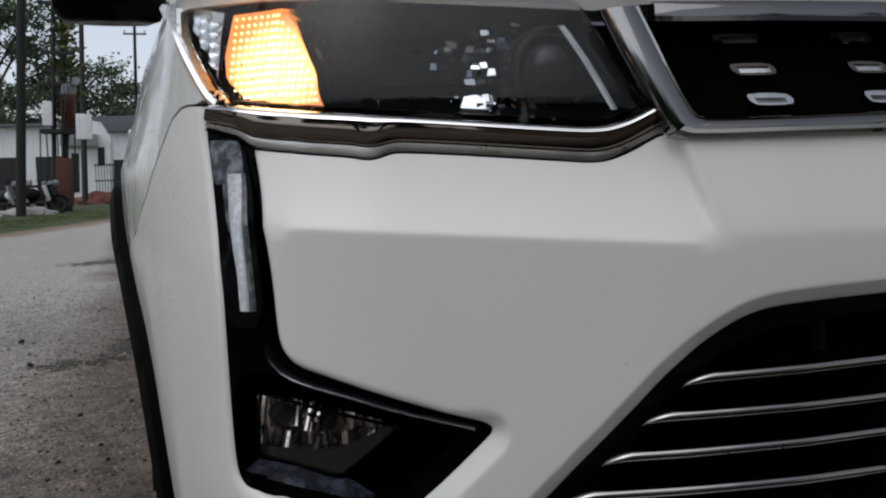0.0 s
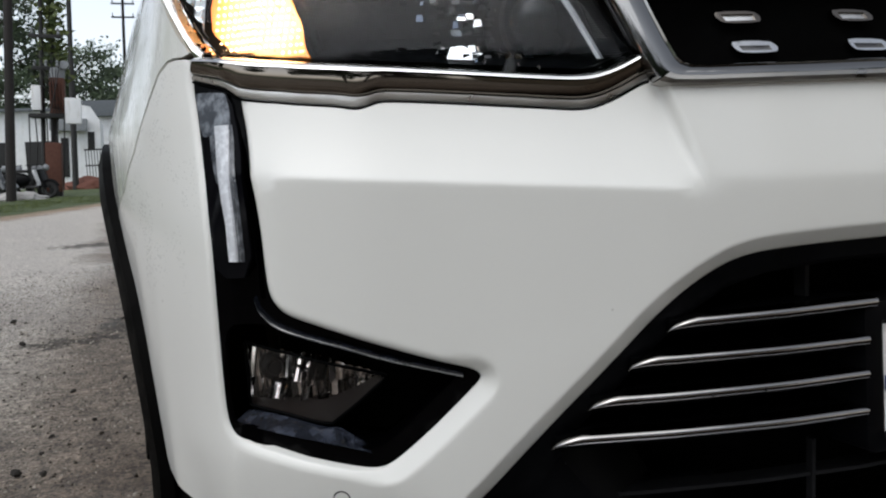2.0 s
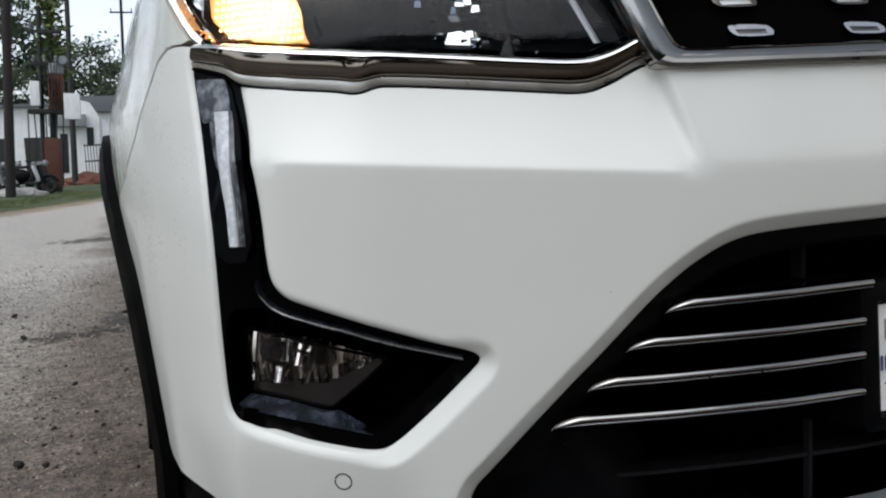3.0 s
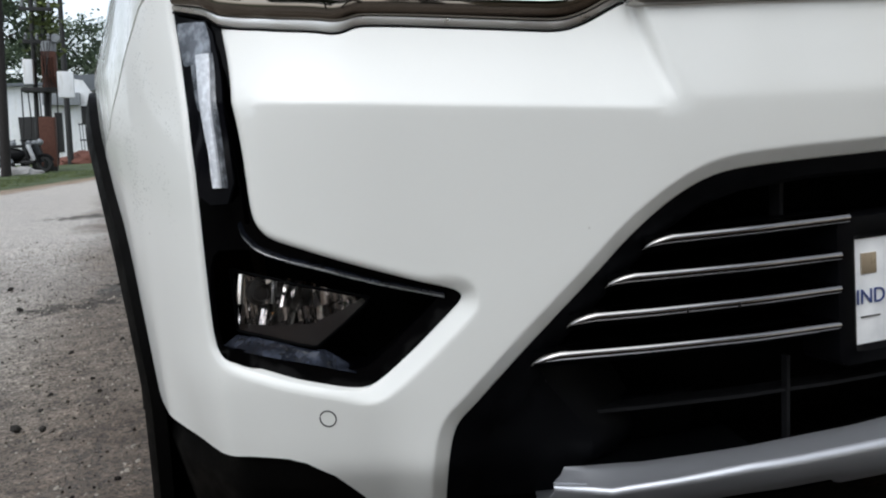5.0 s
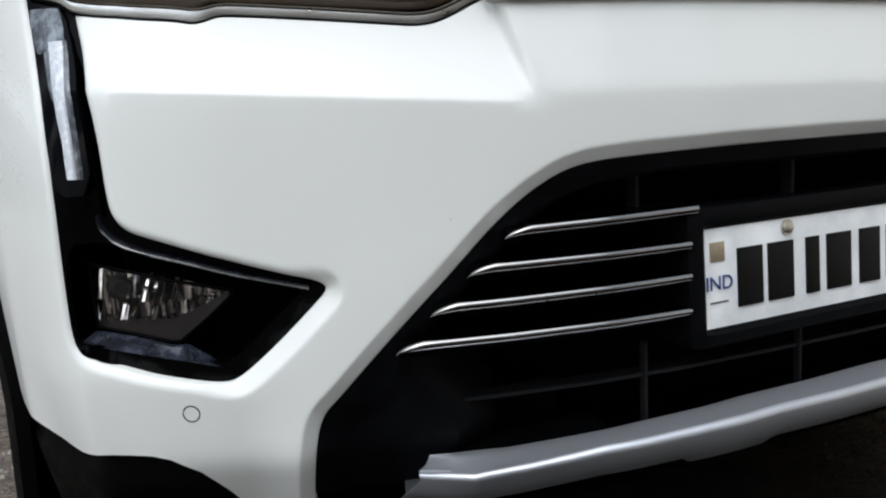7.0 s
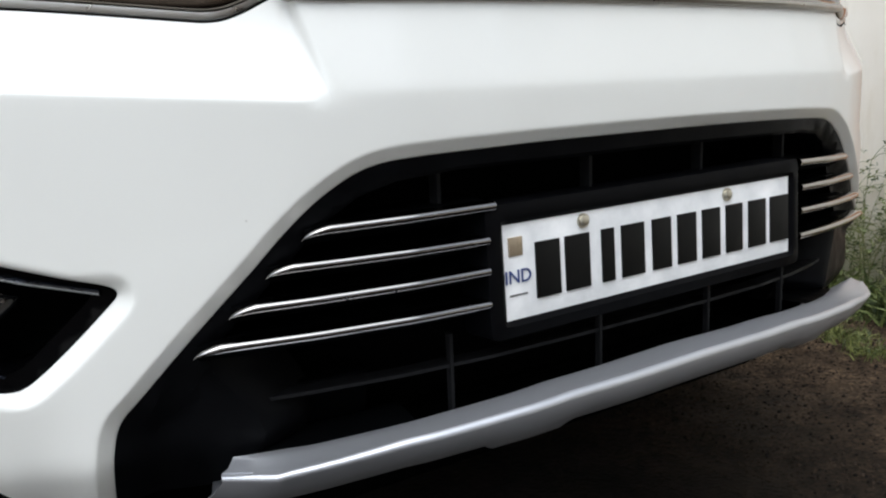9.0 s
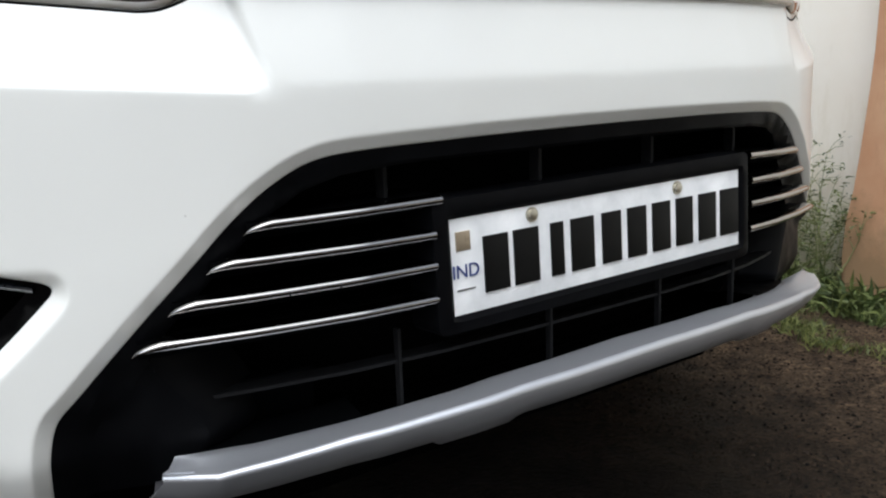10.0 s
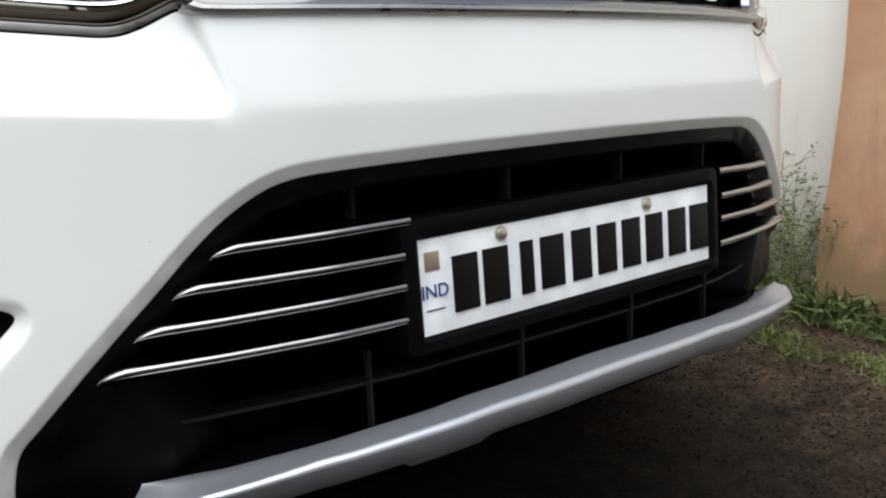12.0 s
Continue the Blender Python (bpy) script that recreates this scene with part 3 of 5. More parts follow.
    rows = [skin(side * (left + (core - left) * w), sz, d + (ridge if .1 < w < .9 else 0)) for w, d in ((0, .0032), (.12, .0014), (.35, .0008), (.65, .0008), (.88, .0014), (1, .0030))]
    part("light_guide", ribbon(rows), GUIDE, bezel, "pale ribbed light guide strip", angle=20)
    rows = [skin(side * (core + (right - core) * w), sz, np.full(n, d)) for w, d in ((.05, .0030), (.25, .0022), (.40, .0027), (.7, .0018), (1, .0031))]
    part("guide_edge", ribbon(rows), PALE_DIM, bezel)
    ou, oz = along([(.8896, .7925), (.8742, .7539), (.8637, .7109), (.8554, .6411), (.854, .615)], 50)
    part("cover_edge", swept(side * ou, oz, np.full(50, .0075), [(.0025, 0), (.001, .0015), (-.006, .0015), (-.006, -.0015), (.001, -.0015)]), GLOSS_BLACK, bezel)
    fade = mirrored([(.927, .7730), (.912, .7730), (.898, .7280), (.9010, .7220), (.913, .7420)], side)
    part("guide_fade", patch(nicked(fade, .003), (), lambda u, z: np.full(len(u), .0027), .010, rim=.001), PALE_DIM, bezel)
    cap = mirrored([(.9561, .816), (.9101, .813), (.8942, .7954), (.8895, .7760), (.9230, .7720), (.9360, .7700), (.9420, .7800), (.948, .795)], side)
    part("guide_head", patch(nicked(cap, .003), (), lambda u, z: np.full(len(u), .0026), .010, rim=.002), PALE, bezel)


LENS_LINE = [(.485, .831), (.516, .8165), (.536, .8125), (.648, .8225), (.74, .8315), (.839, .8405), (.941, .8515), (.968, .873), (.985, .896), (1.000, .916), (1.037, .960),
             (1.02, .966), (.94, .960), (.80, .950), (.64, .942), (.553, .937), (.544, .931), (.511, .868)]


def headlight(car, side):
    lens = mirrored(LENS_LINE, side)
    bulge = lambda u, z: -.004 * np.clip(gap_to(np.stack([u, z], 1), lens) / .03, 0, 1)
    cover = part("headlight", patch(lens, (), bulge, .016, rim=.012), LENS, car, "clear headlight cover speckled with rain", angle=60)
    cover.visible_shadow = False
    part("housing", patch(lens, (), lambda u, z: .016 + .075 * np.clip(gap_to(np.stack([u, z], 1), lens) / .035, 0, 1), .016), LAMP_BLACK, cover)
    # moulding under the lens
    low, high = mirrored(HEAD_LOW, side), mirrored(HEAD_HIGH, side)
    part("chrome_strip", moulding(low, high, [(.80, -.0138), (.82, -.0152), (.87, -.0148), (.92, -.0130), (.97, -.0095), (1.0, -.003), (1.02, .012)], 110), CHROME, cover, "bright chrome line under the headlight", angle=70)
    # same chrome as the strip above; the dark ground it mirrors is coloured in
    part("chrome_band", moulding(low, high, [(.23, .008), (.245, -.0030), (.31, -.0066), (.44, -.0098), (.64, -.0124), (.74, -.0134), (.80, -.0138)], 110), CHROME_SHADED, cover, "chrome band under the headlight, dark reflections in its colour", angle=70)
    part("lower_rim", moulding(low, high, [(-.03, .016), (0, .003), (.04, -.001), (.13, -.0034), (.23, -.0044), (.25, .010)], 110), SATIN, cover, "satin grey rim")
    # black bead stands in for the shade in the gap under the rim
    gu, gz = along(low, 140)
    part("gap_line", tube(bmesh.new(), skin(gu, gz - .0012, np.full(140, -.0002)).tolist(), .0013, 6, False), DEEP_BLACK, cover)
    edge = mirrored([(.945, .8505), (.957, .858), (.970, .873), (.987, .896), (1.002, .916), (1.039, .961)], side)
    eu, ez = along(edge, 50)
    part("outer_strip", swept(eu, ez, np.full(50, 0.0), [(.004, 0), (.002, .005), (-.008, .006), (-.008, -.006), (.002, -.005)]), CHROME, cover, "thin chrome edge")
    # indicator with dimpled amber lens
    quad = [(.966, .945), (.884, .947), (.869, .930), (.844, .8895), (.811, .844), (.950, .853), (.968, .880), (.972, .903)]
    ind = part("indicator", patch(mirrored(quad, side), (), lambda u, z: np.full(len(u), .026), .012, rim=.02), AMBER, cover, "amber dimpled indicator, lit")
    bm = bmesh.new()
    for i in range(23):
        for j in range(13):
            a, z = .968 - i * .0072, .851 + j * .0074
            if inside(np.array([(a, z)]), quad)[0] and gap_to(np.array([(a, z)]), quad)[0] > .004:
                c = Vector(skin(side * a, z, .0245))
                bmesh.ops.create_icosphere(bm, subdivisions=1, radius=.0017, matrix=Matrix.Translation(c))
    part("dimples", bm, AMBER_DOT, ind)
    # bright ribbed wall beside the indicator
    wu, wz = along([(.867, .935), (.842, .8895), (.809, .844)], 20)
    xu, xz = along([(.846, .935), (.824, .8895), (.797, .844)], 20)
    rows = [skin(side * (wu + (xu - wu) * w), wz + (xz - wz) * w, np.full(20, .024 + .03 * w + .003 * (k % 2))) for k, w in enumerate((0, .25, .5, .75, 1))]
    part("ribbed_wall", ribbon(rows), FLUTED, cover, angle=10)
    # bright sheet stands in for the pale reflection on the wet lens side
    flank = mirrored([(.974, .905), (.970, .880), (.953, .855), (.962, .858), (.974, .873), (.990, .896), (1.004, .916), (1.033, .957), (1.0, .955), (.968, .947)], side)
    part("glare_sheet", patch(flank, (), lambda u, z: .020 + .002 * np.sin(np.abs(u) * 420), .006), FACET, cover, "bright sheet for the pale reflection on the lens side", angle=10)
    # projector with its ring, reflector facets beside it
    c = skin(side * .572, .872, .058)
    bm = bmesh.new()
    lathe(bm, [(-.030, 0), (-.028, .012), (-.021, .025), (-.010, .034), (0, .038), (.03, .038)], c, "Y", 36)
    part("projector_lens", bm, PROJECTOR, cover, "dark glass projector lens")
    bm = bmesh.new()
    lathe(bm, [(-.004, .039), (-.008, .042), (-.006, .046), (.002, .048), (.03, .048), (.03, .039), (-.004, .039)], c, "Y", 40)
    part("projector_ring", bm, SMOKE, cover)
    shard = random.Random(21)
    cells = [([(.668, .838), (.640, .836), (.632, .842), (.652, .851), (.664, .850)], .0, .046)]
    for row in range(11):
        for col in range(12):
            a, z = .588 + .0105 * col + .003 * (row % 2) + .0025 * (row - 4), .836 + .0086 * row
            if shard.random() < .08 + .075 * abs(col - 3):
                continue
            w, h = .0098 * shard.uniform(.6, 1), .0078 * shard.uniform(.6, 1)
            cells.append(([(a, z), (a - w, z + shard.uniform(-.001, .001)), (a - w + .001, z + h), (a + shard.uniform(-.002, .002), z + h)], shard.uniform(-.5, 1.1), .046 + .010 * shard.random()))
    for _ in range(26):
        a, z = shard.gauss(.655, .035), shard.uniform(.832, .93)
        w, h = shard.uniform(.003, .010), shard.uniform(.0015, .005)
        cells.append(([(a, z), (a - w, z + shard.uniform(-.002, .002)), (a - w, z + h), (a + shard.uniform(-.003, .003), z + h)], shard.uniform(-1.1, 1.1), shard.uniform(.038, .044)))
    for k, (cell, tilt, base) in enumerate(cells):
        a, z = cell[0]
        part("reflector_facet", patch(mirrored(cell, side), (), lambda u, zz: base + tilt * (zz - z) + .4 * tilt * (np.abs(u) - a), .02, rim=.004, fine=.02), FACET if k == 0 else shard.choice((CHROME, CHROME, CHROME, CHROME_MID, CHROME_SHADED, SATIN_DARK, BLUE_FACET, BLUE_FACET, PROJECTOR, PROJECTOR)), cover, smooth=False)
    drops(cover, side)
    pu, pz = along([(.562, .916), (.553, .902), (.539, .877), (.516, .829)], 40)
    rows = [skin(side * (pu + w), pz, np.full(40, .020 + abs(w) * .6)) for w in (-.0035, 0, .0035)]
    part("light_pipe", ribbon(rows), PIPE_WHITE, cover, "pale light pipe")
    for k in range(34):
        w = k / 33
        a, z = .531 - .025 * w, .906 - .076 * w
        rows = [skin(side * np.array([a + .009, a - .009]), np.array([z, z + .0008]) + dz, np.array([.012, .012]) + dd) for dz, dd in ((-.0007, 0.003), (0, 0), (.0007, .003))]
        if k == 0:
            mesh_bm = bmesh.new()
        vs = [[mesh_bm.verts.new(p) for p in r] for r in rows]
        for r0, r1 in zip(vs, vs[1:]):
            mesh_bm.faces.new((r0[0], r0[1], r1[1], r1[0]))
    part("mesh_strip", mesh_bm, SMOKE, cover, "dark ribbed strip")
    shelf = [skin(side * np.linspace(.49, .94, 40), np.interp(np.linspace(.49, .94, 40), [.49, .53, .95], [.832, .816, .853]) + dz, np.full(40, dd)) for dz, dd in ((.002, .010), (.006, .045), (.014, .08))]
    part("lower_shelf", ribbon(shelf), LAMP_BLACK, cover)


def drops(cover, side):
    """Rain drops on the lens and the strip below it."""
    rnd = random.Random(5)
    bm = bmesh.new()
    line = LENS_LINE
    n = 0
    while n < 230:
        a, z = rnd.uniform(.50, 1.03), rnd.uniform(.82, .955)
        keep = 1.0 if a > .80 else .12
        if rnd.random() > keep or not inside(np.array([(a, z)]), line)[0]:
            continue
        r = rnd.uniform(.0007, .0019)
        c = skin(side * a, z, -.0042)
        bmesh.ops.create_icosphere(bm, subdivisions=1, radius=r, matrix=Matrix.Translation(c) @ Matrix.Diagonal((1, .7, rnd.uniform(.9, 1.4), 1)))
        n += 1
    tagged(part("rainwater", bm, FOG_GLASS, cover, "clear beads of rain"), kind="stuff")


def cladding(car, side):
    """Black plastic round the wheel arch, running under the bumper corner."""
    bm = bmesh.new()
    rows = []
    for k in range(64):
        t = math.radians(-30 + 240 * k / 63)
        row = []
        for r, out in ((ARCH_R + .004, -.004), (ARCH_R + .002, .012), (ARCH_R - .022, .019), (ARCH_R - .060, .016), (ARCH_R - .072, .004), (ARCH_R - .075, -.16)):
            y, z = ARCH_Y - r * math.cos(t), ARCH_Z + r * math.sin(t)
            a = a_at(min(y, .95)) if y < .95 else a_at(.95)
            p = skin(side * a, max(z, .39), 0.0)
            row.append((p[0] + side * out, y, z))
        rows.append(row)
    bm = ribbon(rows)
    bmesh.ops.recalc_face_normals(bm, faces=bm.faces[:])
    part("arch_trim", bm, CLADDING, car, "grained black wheel arch trim", angle=40)
    half = [(1.16, .405), (1.10, .387), (1.03, .383), (.991, .380), (.952, .377), (.917, .374), (.875, .3765), (.830, .376), (.811, .372), (.786, .356), (.762, .326), (.735, .285), (.74, .20), (1.0, .20), (1.14, .25)]
    part("corner_trim", patch(mirrored(half, side), (), lambda u, z: .012 - .012 * np.clip((.36 - z) / .02, 0, 1), .02, rim=.03), CLADDING, car, "grained black lower bumper trim")


def plate_x(v):
    return .0012 + v


def lower_grille(car):
    inner = [(0, .630), (.30, .627), (.37, .620), (.41, .607), (.445, .585), (.462, .570), (.500, .533), (.537, .495), (.572, .458), (.566, .440), (.546, .415), (.528, .392), (.520, .370), (.524, .350), (.535, .33), (.54, .318)]
    hole = both(inner)
    rimdepth = lambda u, z: .012 + .9 * np.clip(gap_to(np.stack([u, z], 1), GRILLE_ALL) - .014, 0, .02)
    bm = patch(GRILLE_ALL, [hole], rimdepth, .016, (.004,), rim=.05)
    bmesh.ops.delete(bm, geom=[v for v in bm.verts if v.co.z < (.300 if v.co.x < 0 else .330)], context="VERTS")
    grille = part("lower_grille", bm, SURROUND, car, "matt black lower grille surround", angle=30)
    # black backing behind the grille, added to stop light leaking through
    back = both([(0, .668), (.50, .660), (.66, .48), (.66, .312), (0, .312)])
    part("grille_backing", patch(back, (), lambda u, z: np.full(len(u), .16), .05), DEEP_BLACK, grille)
    # black walls added to close the leaks round the backing
    mouth = np.array(both([(a * 1.02, z + (.006 if k == 0 or a < .38 else 0)) for k, (a, z) in enumerate(inner)]))
    part("grille_box", ribbon([skin(mouth[:, 0], mouth[:, 1], np.full(len(mouth), d)) for d in (.034, .10, .17)]), DEEP_BLACK, grille)
    tips = [(.472, .5765, -.006), (.509, .5425, -.008), (.547, .507, -.0115), (.582, .472, -.014)]
    ends = [(.268, .587), (.276, .551), (.276, .518), (.276, .482)]
    for side in (-1, 1):
        for (a0, z0, proud), (a1, z1) in zip(tips, ends):
            a = np.concatenate([a0 - np.array([0, .0015, .004, .008, .013, .019]), np.linspace(a0 - .027, a1, 24)])
            w = (a0 - a) / (a0 - a1)
            z = z0 + .003 + (z1 - z0 - .003) * w - .003 * np.exp(-w * 40)
            h = .0058
            grow = np.sqrt(np.clip((a0 - a) / .026, .004, 1))
            front = proud + (-.004 - proud) * w + .0081 + .003 * (1 - np.clip((a0 - a) / .012, 0, 1))
            rows = []
            for out, up in ((-.012, -1), (.000, -1), (.0036, -.85), (.0064, -.45), (.0080, .05), (.0081, .35), (.0068, .68), (.0042, .92), (.001, 1), (-.012, 1)):
                rows.append(skin(side * a, z - h + (up + 1) * h * grow, front - out * (.35 + .65 * grow)))
            bm = ribbon(rows, True)
            bmesh.ops.recalc_face_normals(bm, faces=bm.faces[:])
            strip = part("chrome_strip", bm, GRILLE_CHROME, grille, "slim chrome grille strip", angle=70)
            if side < 0 and a0 == .547:
                for joint in (.433, .382):
                    t = (a0 - joint) / (a0 - a1)
                    jz = z0 + .003 + (z1 - z0 - .003) * t
                    part("joint", swept([-joint, -joint - .0014], [jz, jz], [.0035 + (proud + .004) * (1 - t)] * 2, [(.0084, 0), (.0072, .0025), (.001, .0047), (-.008, .0047), (-.008, -.0047), (.001, -.0047), (.0072, -.0025)]), SMOKE, strip)
            fin = [skin(side * np.linspace(a0 - .004, a1, 20), np.linspace(z0, z1, 20) + up, np.linspace(proud, -.004, 20) * (d < .05) + d) for up, d in ((-.004, .016), (-.013, .028), (-.011, .10), (.004, .10), (.005, .016))]
            bm = ribbon(fin, True)
            bmesh.ops.recalc_face_normals(bm, faces=bm.faces[:])
            part("fin", bm, MATT_BLACK, grille)
    for u0 in (-.309, -.100, .100, .309):
        bm = bmesh.new()
        p, q = skin(u0, .60, .030), skin(u0, .632, .060)
        box(bm, (p[0] - .0025, q[1] - .016, .580), (p[0] + .0025, q[1], .642), .0008)
        part("upright", bm, GREY_BLACK, grille)
    for u0 in (-.305, -.088, .118, .318):
        p = skin(u0, .40, .040)
        bm = bmesh.new()
        box(bm, (p[0] - .002, p[1], .325), (p[0] + .002, p[1] + .009, .445), .0008)
        part("upright", bm, GREY_BLACK, grille)
    hu = np.linspace(-.53, .53, 60)
    part("cross_bar", swept(hu, .402 + .010 * (1 - (hu / .5) ** 2), np.full(60, .046), [(.004, .002), (-.02, .002), (-.02, -.002), (.004, -.002)]), GREY_BLACK, grille)
    for side in (-1, 1):
        duct = mirrored([(.52, .405), (.45, .405), (.40, .41), (.40, .35), (.44, .345), (.50, .343), (.52, .347)], side)
        part("duct_panel", patch(duct, (), lambda u, z: .075 + .25 * (.40 - z), .02, rim=.03), MATT_BLACK, grille)
        n = 24
        ou, oz = along([(.572, .458), (.566, .440), (.546, .415), (.528, .392), (.520, .370), (.524, .352)], n)
        iu, iz = along([(.500, .452), (.485, .430), (.470, .405), (.462, .385), (.460, .368), (.468, .352)], n)
        cheek = [skin(side * (ou + (iu - ou) * w), oz + (iz - oz) * w, np.full(n, .030 + .06 * w ** 1.5)) for w in (0, .1, .2, .35, .55, .75, 1)]
        part("duct_cheek", ribbon(cheek), SURROUND, grille)
        lip = [skin(side * np.linspace(.53, .36, 24), .344 + .014 * np.linspace(0, 1, 24) ** 2 + up, np.full(24, d)) for up, d in ((0, .008), (.005, .02), (.006, .08))]
        part("duct_floor", ribbon(lip), MATT_BLACK, grille)
    number_plate(car)


def number_plate(car):
    plate = empty("number_plate", (plate_x(0), .008, .516), car)
    plate.rotation_euler = (radians(-2.0), radians(-.75), radians(-.55))
    plate["label"] = "white number plate in a black plastic holder"
    bm = bmesh.new()
    w, h = .270, .0715
    # holder: a frame with a rounded lip
    outer = rounded([(-w, -h), (w, -h), (w, h + .003), (-w, h + .003)], 0)
    flat = lambda u, z, d: np.stack([u, -.012 + d, z], -1)
    hole = [(-.249, -.0525), (.249, -.0525), (.249, .0525), (-.249, .0525)]
    soft = []
    for x, z in outer:
        for t in (0, 30, 60, 90):
            base = {(-1, -1): 180, (1, -1): 270, (1, 1): 0, (-1, 1): 90}[(int(math.copysign(1, x)), int(math.copysign(1, z)))]
            soft.append((x - math.copysign(.010, x) + .010 * math.cos(radians(base + t)), z - math.copysign(.010, z) + .010 * math.sin(radians(base + t))))
    part("plate_holder", patch(soft, [hole], lambda u, z: .004 * np.clip(1 - gap_to(np.stack([u, z], 1), soft) / .008, 0, 1) ** 2 + .004 * np.clip(1 - gap_to(np.stack([u, z], 1), hole) / .006, 0, 1), .02, (.003, .006), place=flat, rim=.05), SURROUND, plate, "black plastic plate holder", angle=50)
    sheet = part("sheet", patch([(-.25, -.0535), (.25, -.0535), (.25, .0535), (-.25, .0535)], (), lambda u, z: .004 + .0015 * np.clip(1 - (gap_to(np.stack([u, z], 1), hole) / .004), 0, 1), .02, place=flat, rim=.002), PLATE_WHITE, plate, "white reflective plate")
    bars = [(-.206, -.171), (-.163, -.126), (-.107, -.087), (-.075, -.037), (-.023, .010), (.022, .056), (.068, .102), (.114, .147), (.160, .196), (.206, .245)]
    for x0, x1 in bars:
        bm = bmesh.new()
        box(bm, (x0, -.0102, -.034), (x1, -.0075, .0285), .001)
        part("bar", bm, INK, plate)
    bm = bmesh.new()
    box(bm, (-.242, -.0090, .0175), (-.223, -.0075, .038), .0004)
    part("hologram", bm, HOLOGRAM, plate, "tan foil square")
    bm = bmesh.new()
    box(bm, (-.243, -.0086, -.0262), (-.219, -.0075, -.0245))
    part("small_print", bm, SATIN_DARK, plate)
    for x in (-.134, .117):
        bm = bmesh.new()
        lathe(bm, [(-.0135, 0), (-.0135, .004), (-.0128, .0058), (-.010, .0062), (-.010, .0085), (-.0080, .0085)], (x, 0, .0425), "Y", 18)
        part("screw", bm, BRASS, plate, "brass screw")
    text = bpy.data.curves.new("country", "FONT")
    text.body, text.size, text.extrude, text.align_x = "IND", .021, .0004, "CENTER"
    tob = new("country_mark", text)
    tob.data.materials.append(INK_BLUE)
    tob.parent = plate
    tob.matrix_local = pose(-.231, -.0088, -.012, 90, 0, 0)


def upper_grille(car):
    line = both([(0, .911), (.495, .915), (.441, .8155), (0, .8125)])
    grille = part("upper_grille", patch(line, (), lambda u, z: np.full(len(u), .030), .02, rim=.03), DEEP_BLACK, car, "black upper grille with chrome dashes")
    for row in range(3):
        for col in range(-4, 5):
            for side in (-1, 1):
                a = .387 - .0135 * row - .129 * (col + 4)
                if col > -2 or a < .05:
                    continue
                z = .8925 - .0295 * row
                poly = nicked(mirrored([(a + .029, z + .0062), (a - .022, z + .0054), (a - .027, z - .0062), (a + .021, z - .0062)], side), .0045)
                lean = lambda u, zz: .022 + .25 * (zz - z)
                core = mirrored([(a + .0200, z + (.0030 if row < 2 else .0012)), (a - .0165, z + (.0026 if row < 2 else .0008)), (a - .0185, z - .0038), (a + .0165, z - .0038)], side)
                dash = part("chrome_dash", patch(poly, [core], lean, .006, rim=.006, fine=.005), CHROME if row == 2 else CHROME_SHADED, grille)
                part("dash_centre", patch(core, (), lambda u, zz: .0245 + .25 * (zz - z), .008, fine=.006), SATIN_DARK if row != 1 else SATIN, dash)
    outer = [(.5285, .922), (.5111, .8804), (.4933, .8416), (.4788, .8109), (.4725, .8015), (.462, .7985), (.43, .7975), (.35, .7975), (.26, .7975), (0, .7975)]
    within = [(.492, .924), (.4687, .8665), (.455, .838), (.4475, .824), (.4435, .8205), (.4349, .8172), (.42, .8165), (.35, .8165), (.26, .8177), (0, .8185)]
    knots = np.concatenate([[0], np.cumsum(np.hypot(*np.diff(outer, axis=0).T))])
    run = np.linspace(0, knots[-1], 170)
    (ou, oz), (iu, iz) = ([np.interp(run, knots, np.array(line)[:, k]) for k in (0, 1)] for line in (outer, within))
    for side in (-1, 1):
        def strip(section, at):
            rows = []
            for w, d in section:
                u_, z_ = side * (ou + (iu - ou) * w)[at], (oz + (iz - oz) * w)[at]
                rows.append(skin(u_, z_, d + .27 * ramp(z_ - .710, .010) - base_depth(u_, z_)))
            return ribbon(rows)
        bm = strip([(-.03, .012), (0, -.002), (.10, -.0068), (.35, -.0090), (.65, -.0080), (.84, -.0045), (.90, -.0060), (.96, -.0030), (1.0, .006), (1.02, .045)], slice(0, 170))
        bmesh.ops.recalc_face_normals(bm, faces=bm.faces[:])
        part("frame_side", bm, CHROME_MID, grille, "broad chrome grille frame", angle=35)
        bm = strip([(-.10, .010), (-.06, -.002), (.02, -.0085), (.20, -.0120), (.38, -.0115), (.46, -.006)], slice(37, 170))
        bmesh.ops.recalc_face_normals(bm, faces=bm.faces[:])
        part("frame_rim", bm, SATIN_MID, grille, "satin grey lower rim")
    u = np.linspace(-.480, .480, 120)
    part("frame_top", swept(u, np.full(120, .914) + .006 * (np.abs(u) / .53) ** 2, np.zeros(120), [(.000, -.010), (.005, -.006), (.006, .004), (.002, .009), (-.02, .010), (-.028, -.010)]), CHROME_MID, grille, "chrome upper grille frame", angle=40)


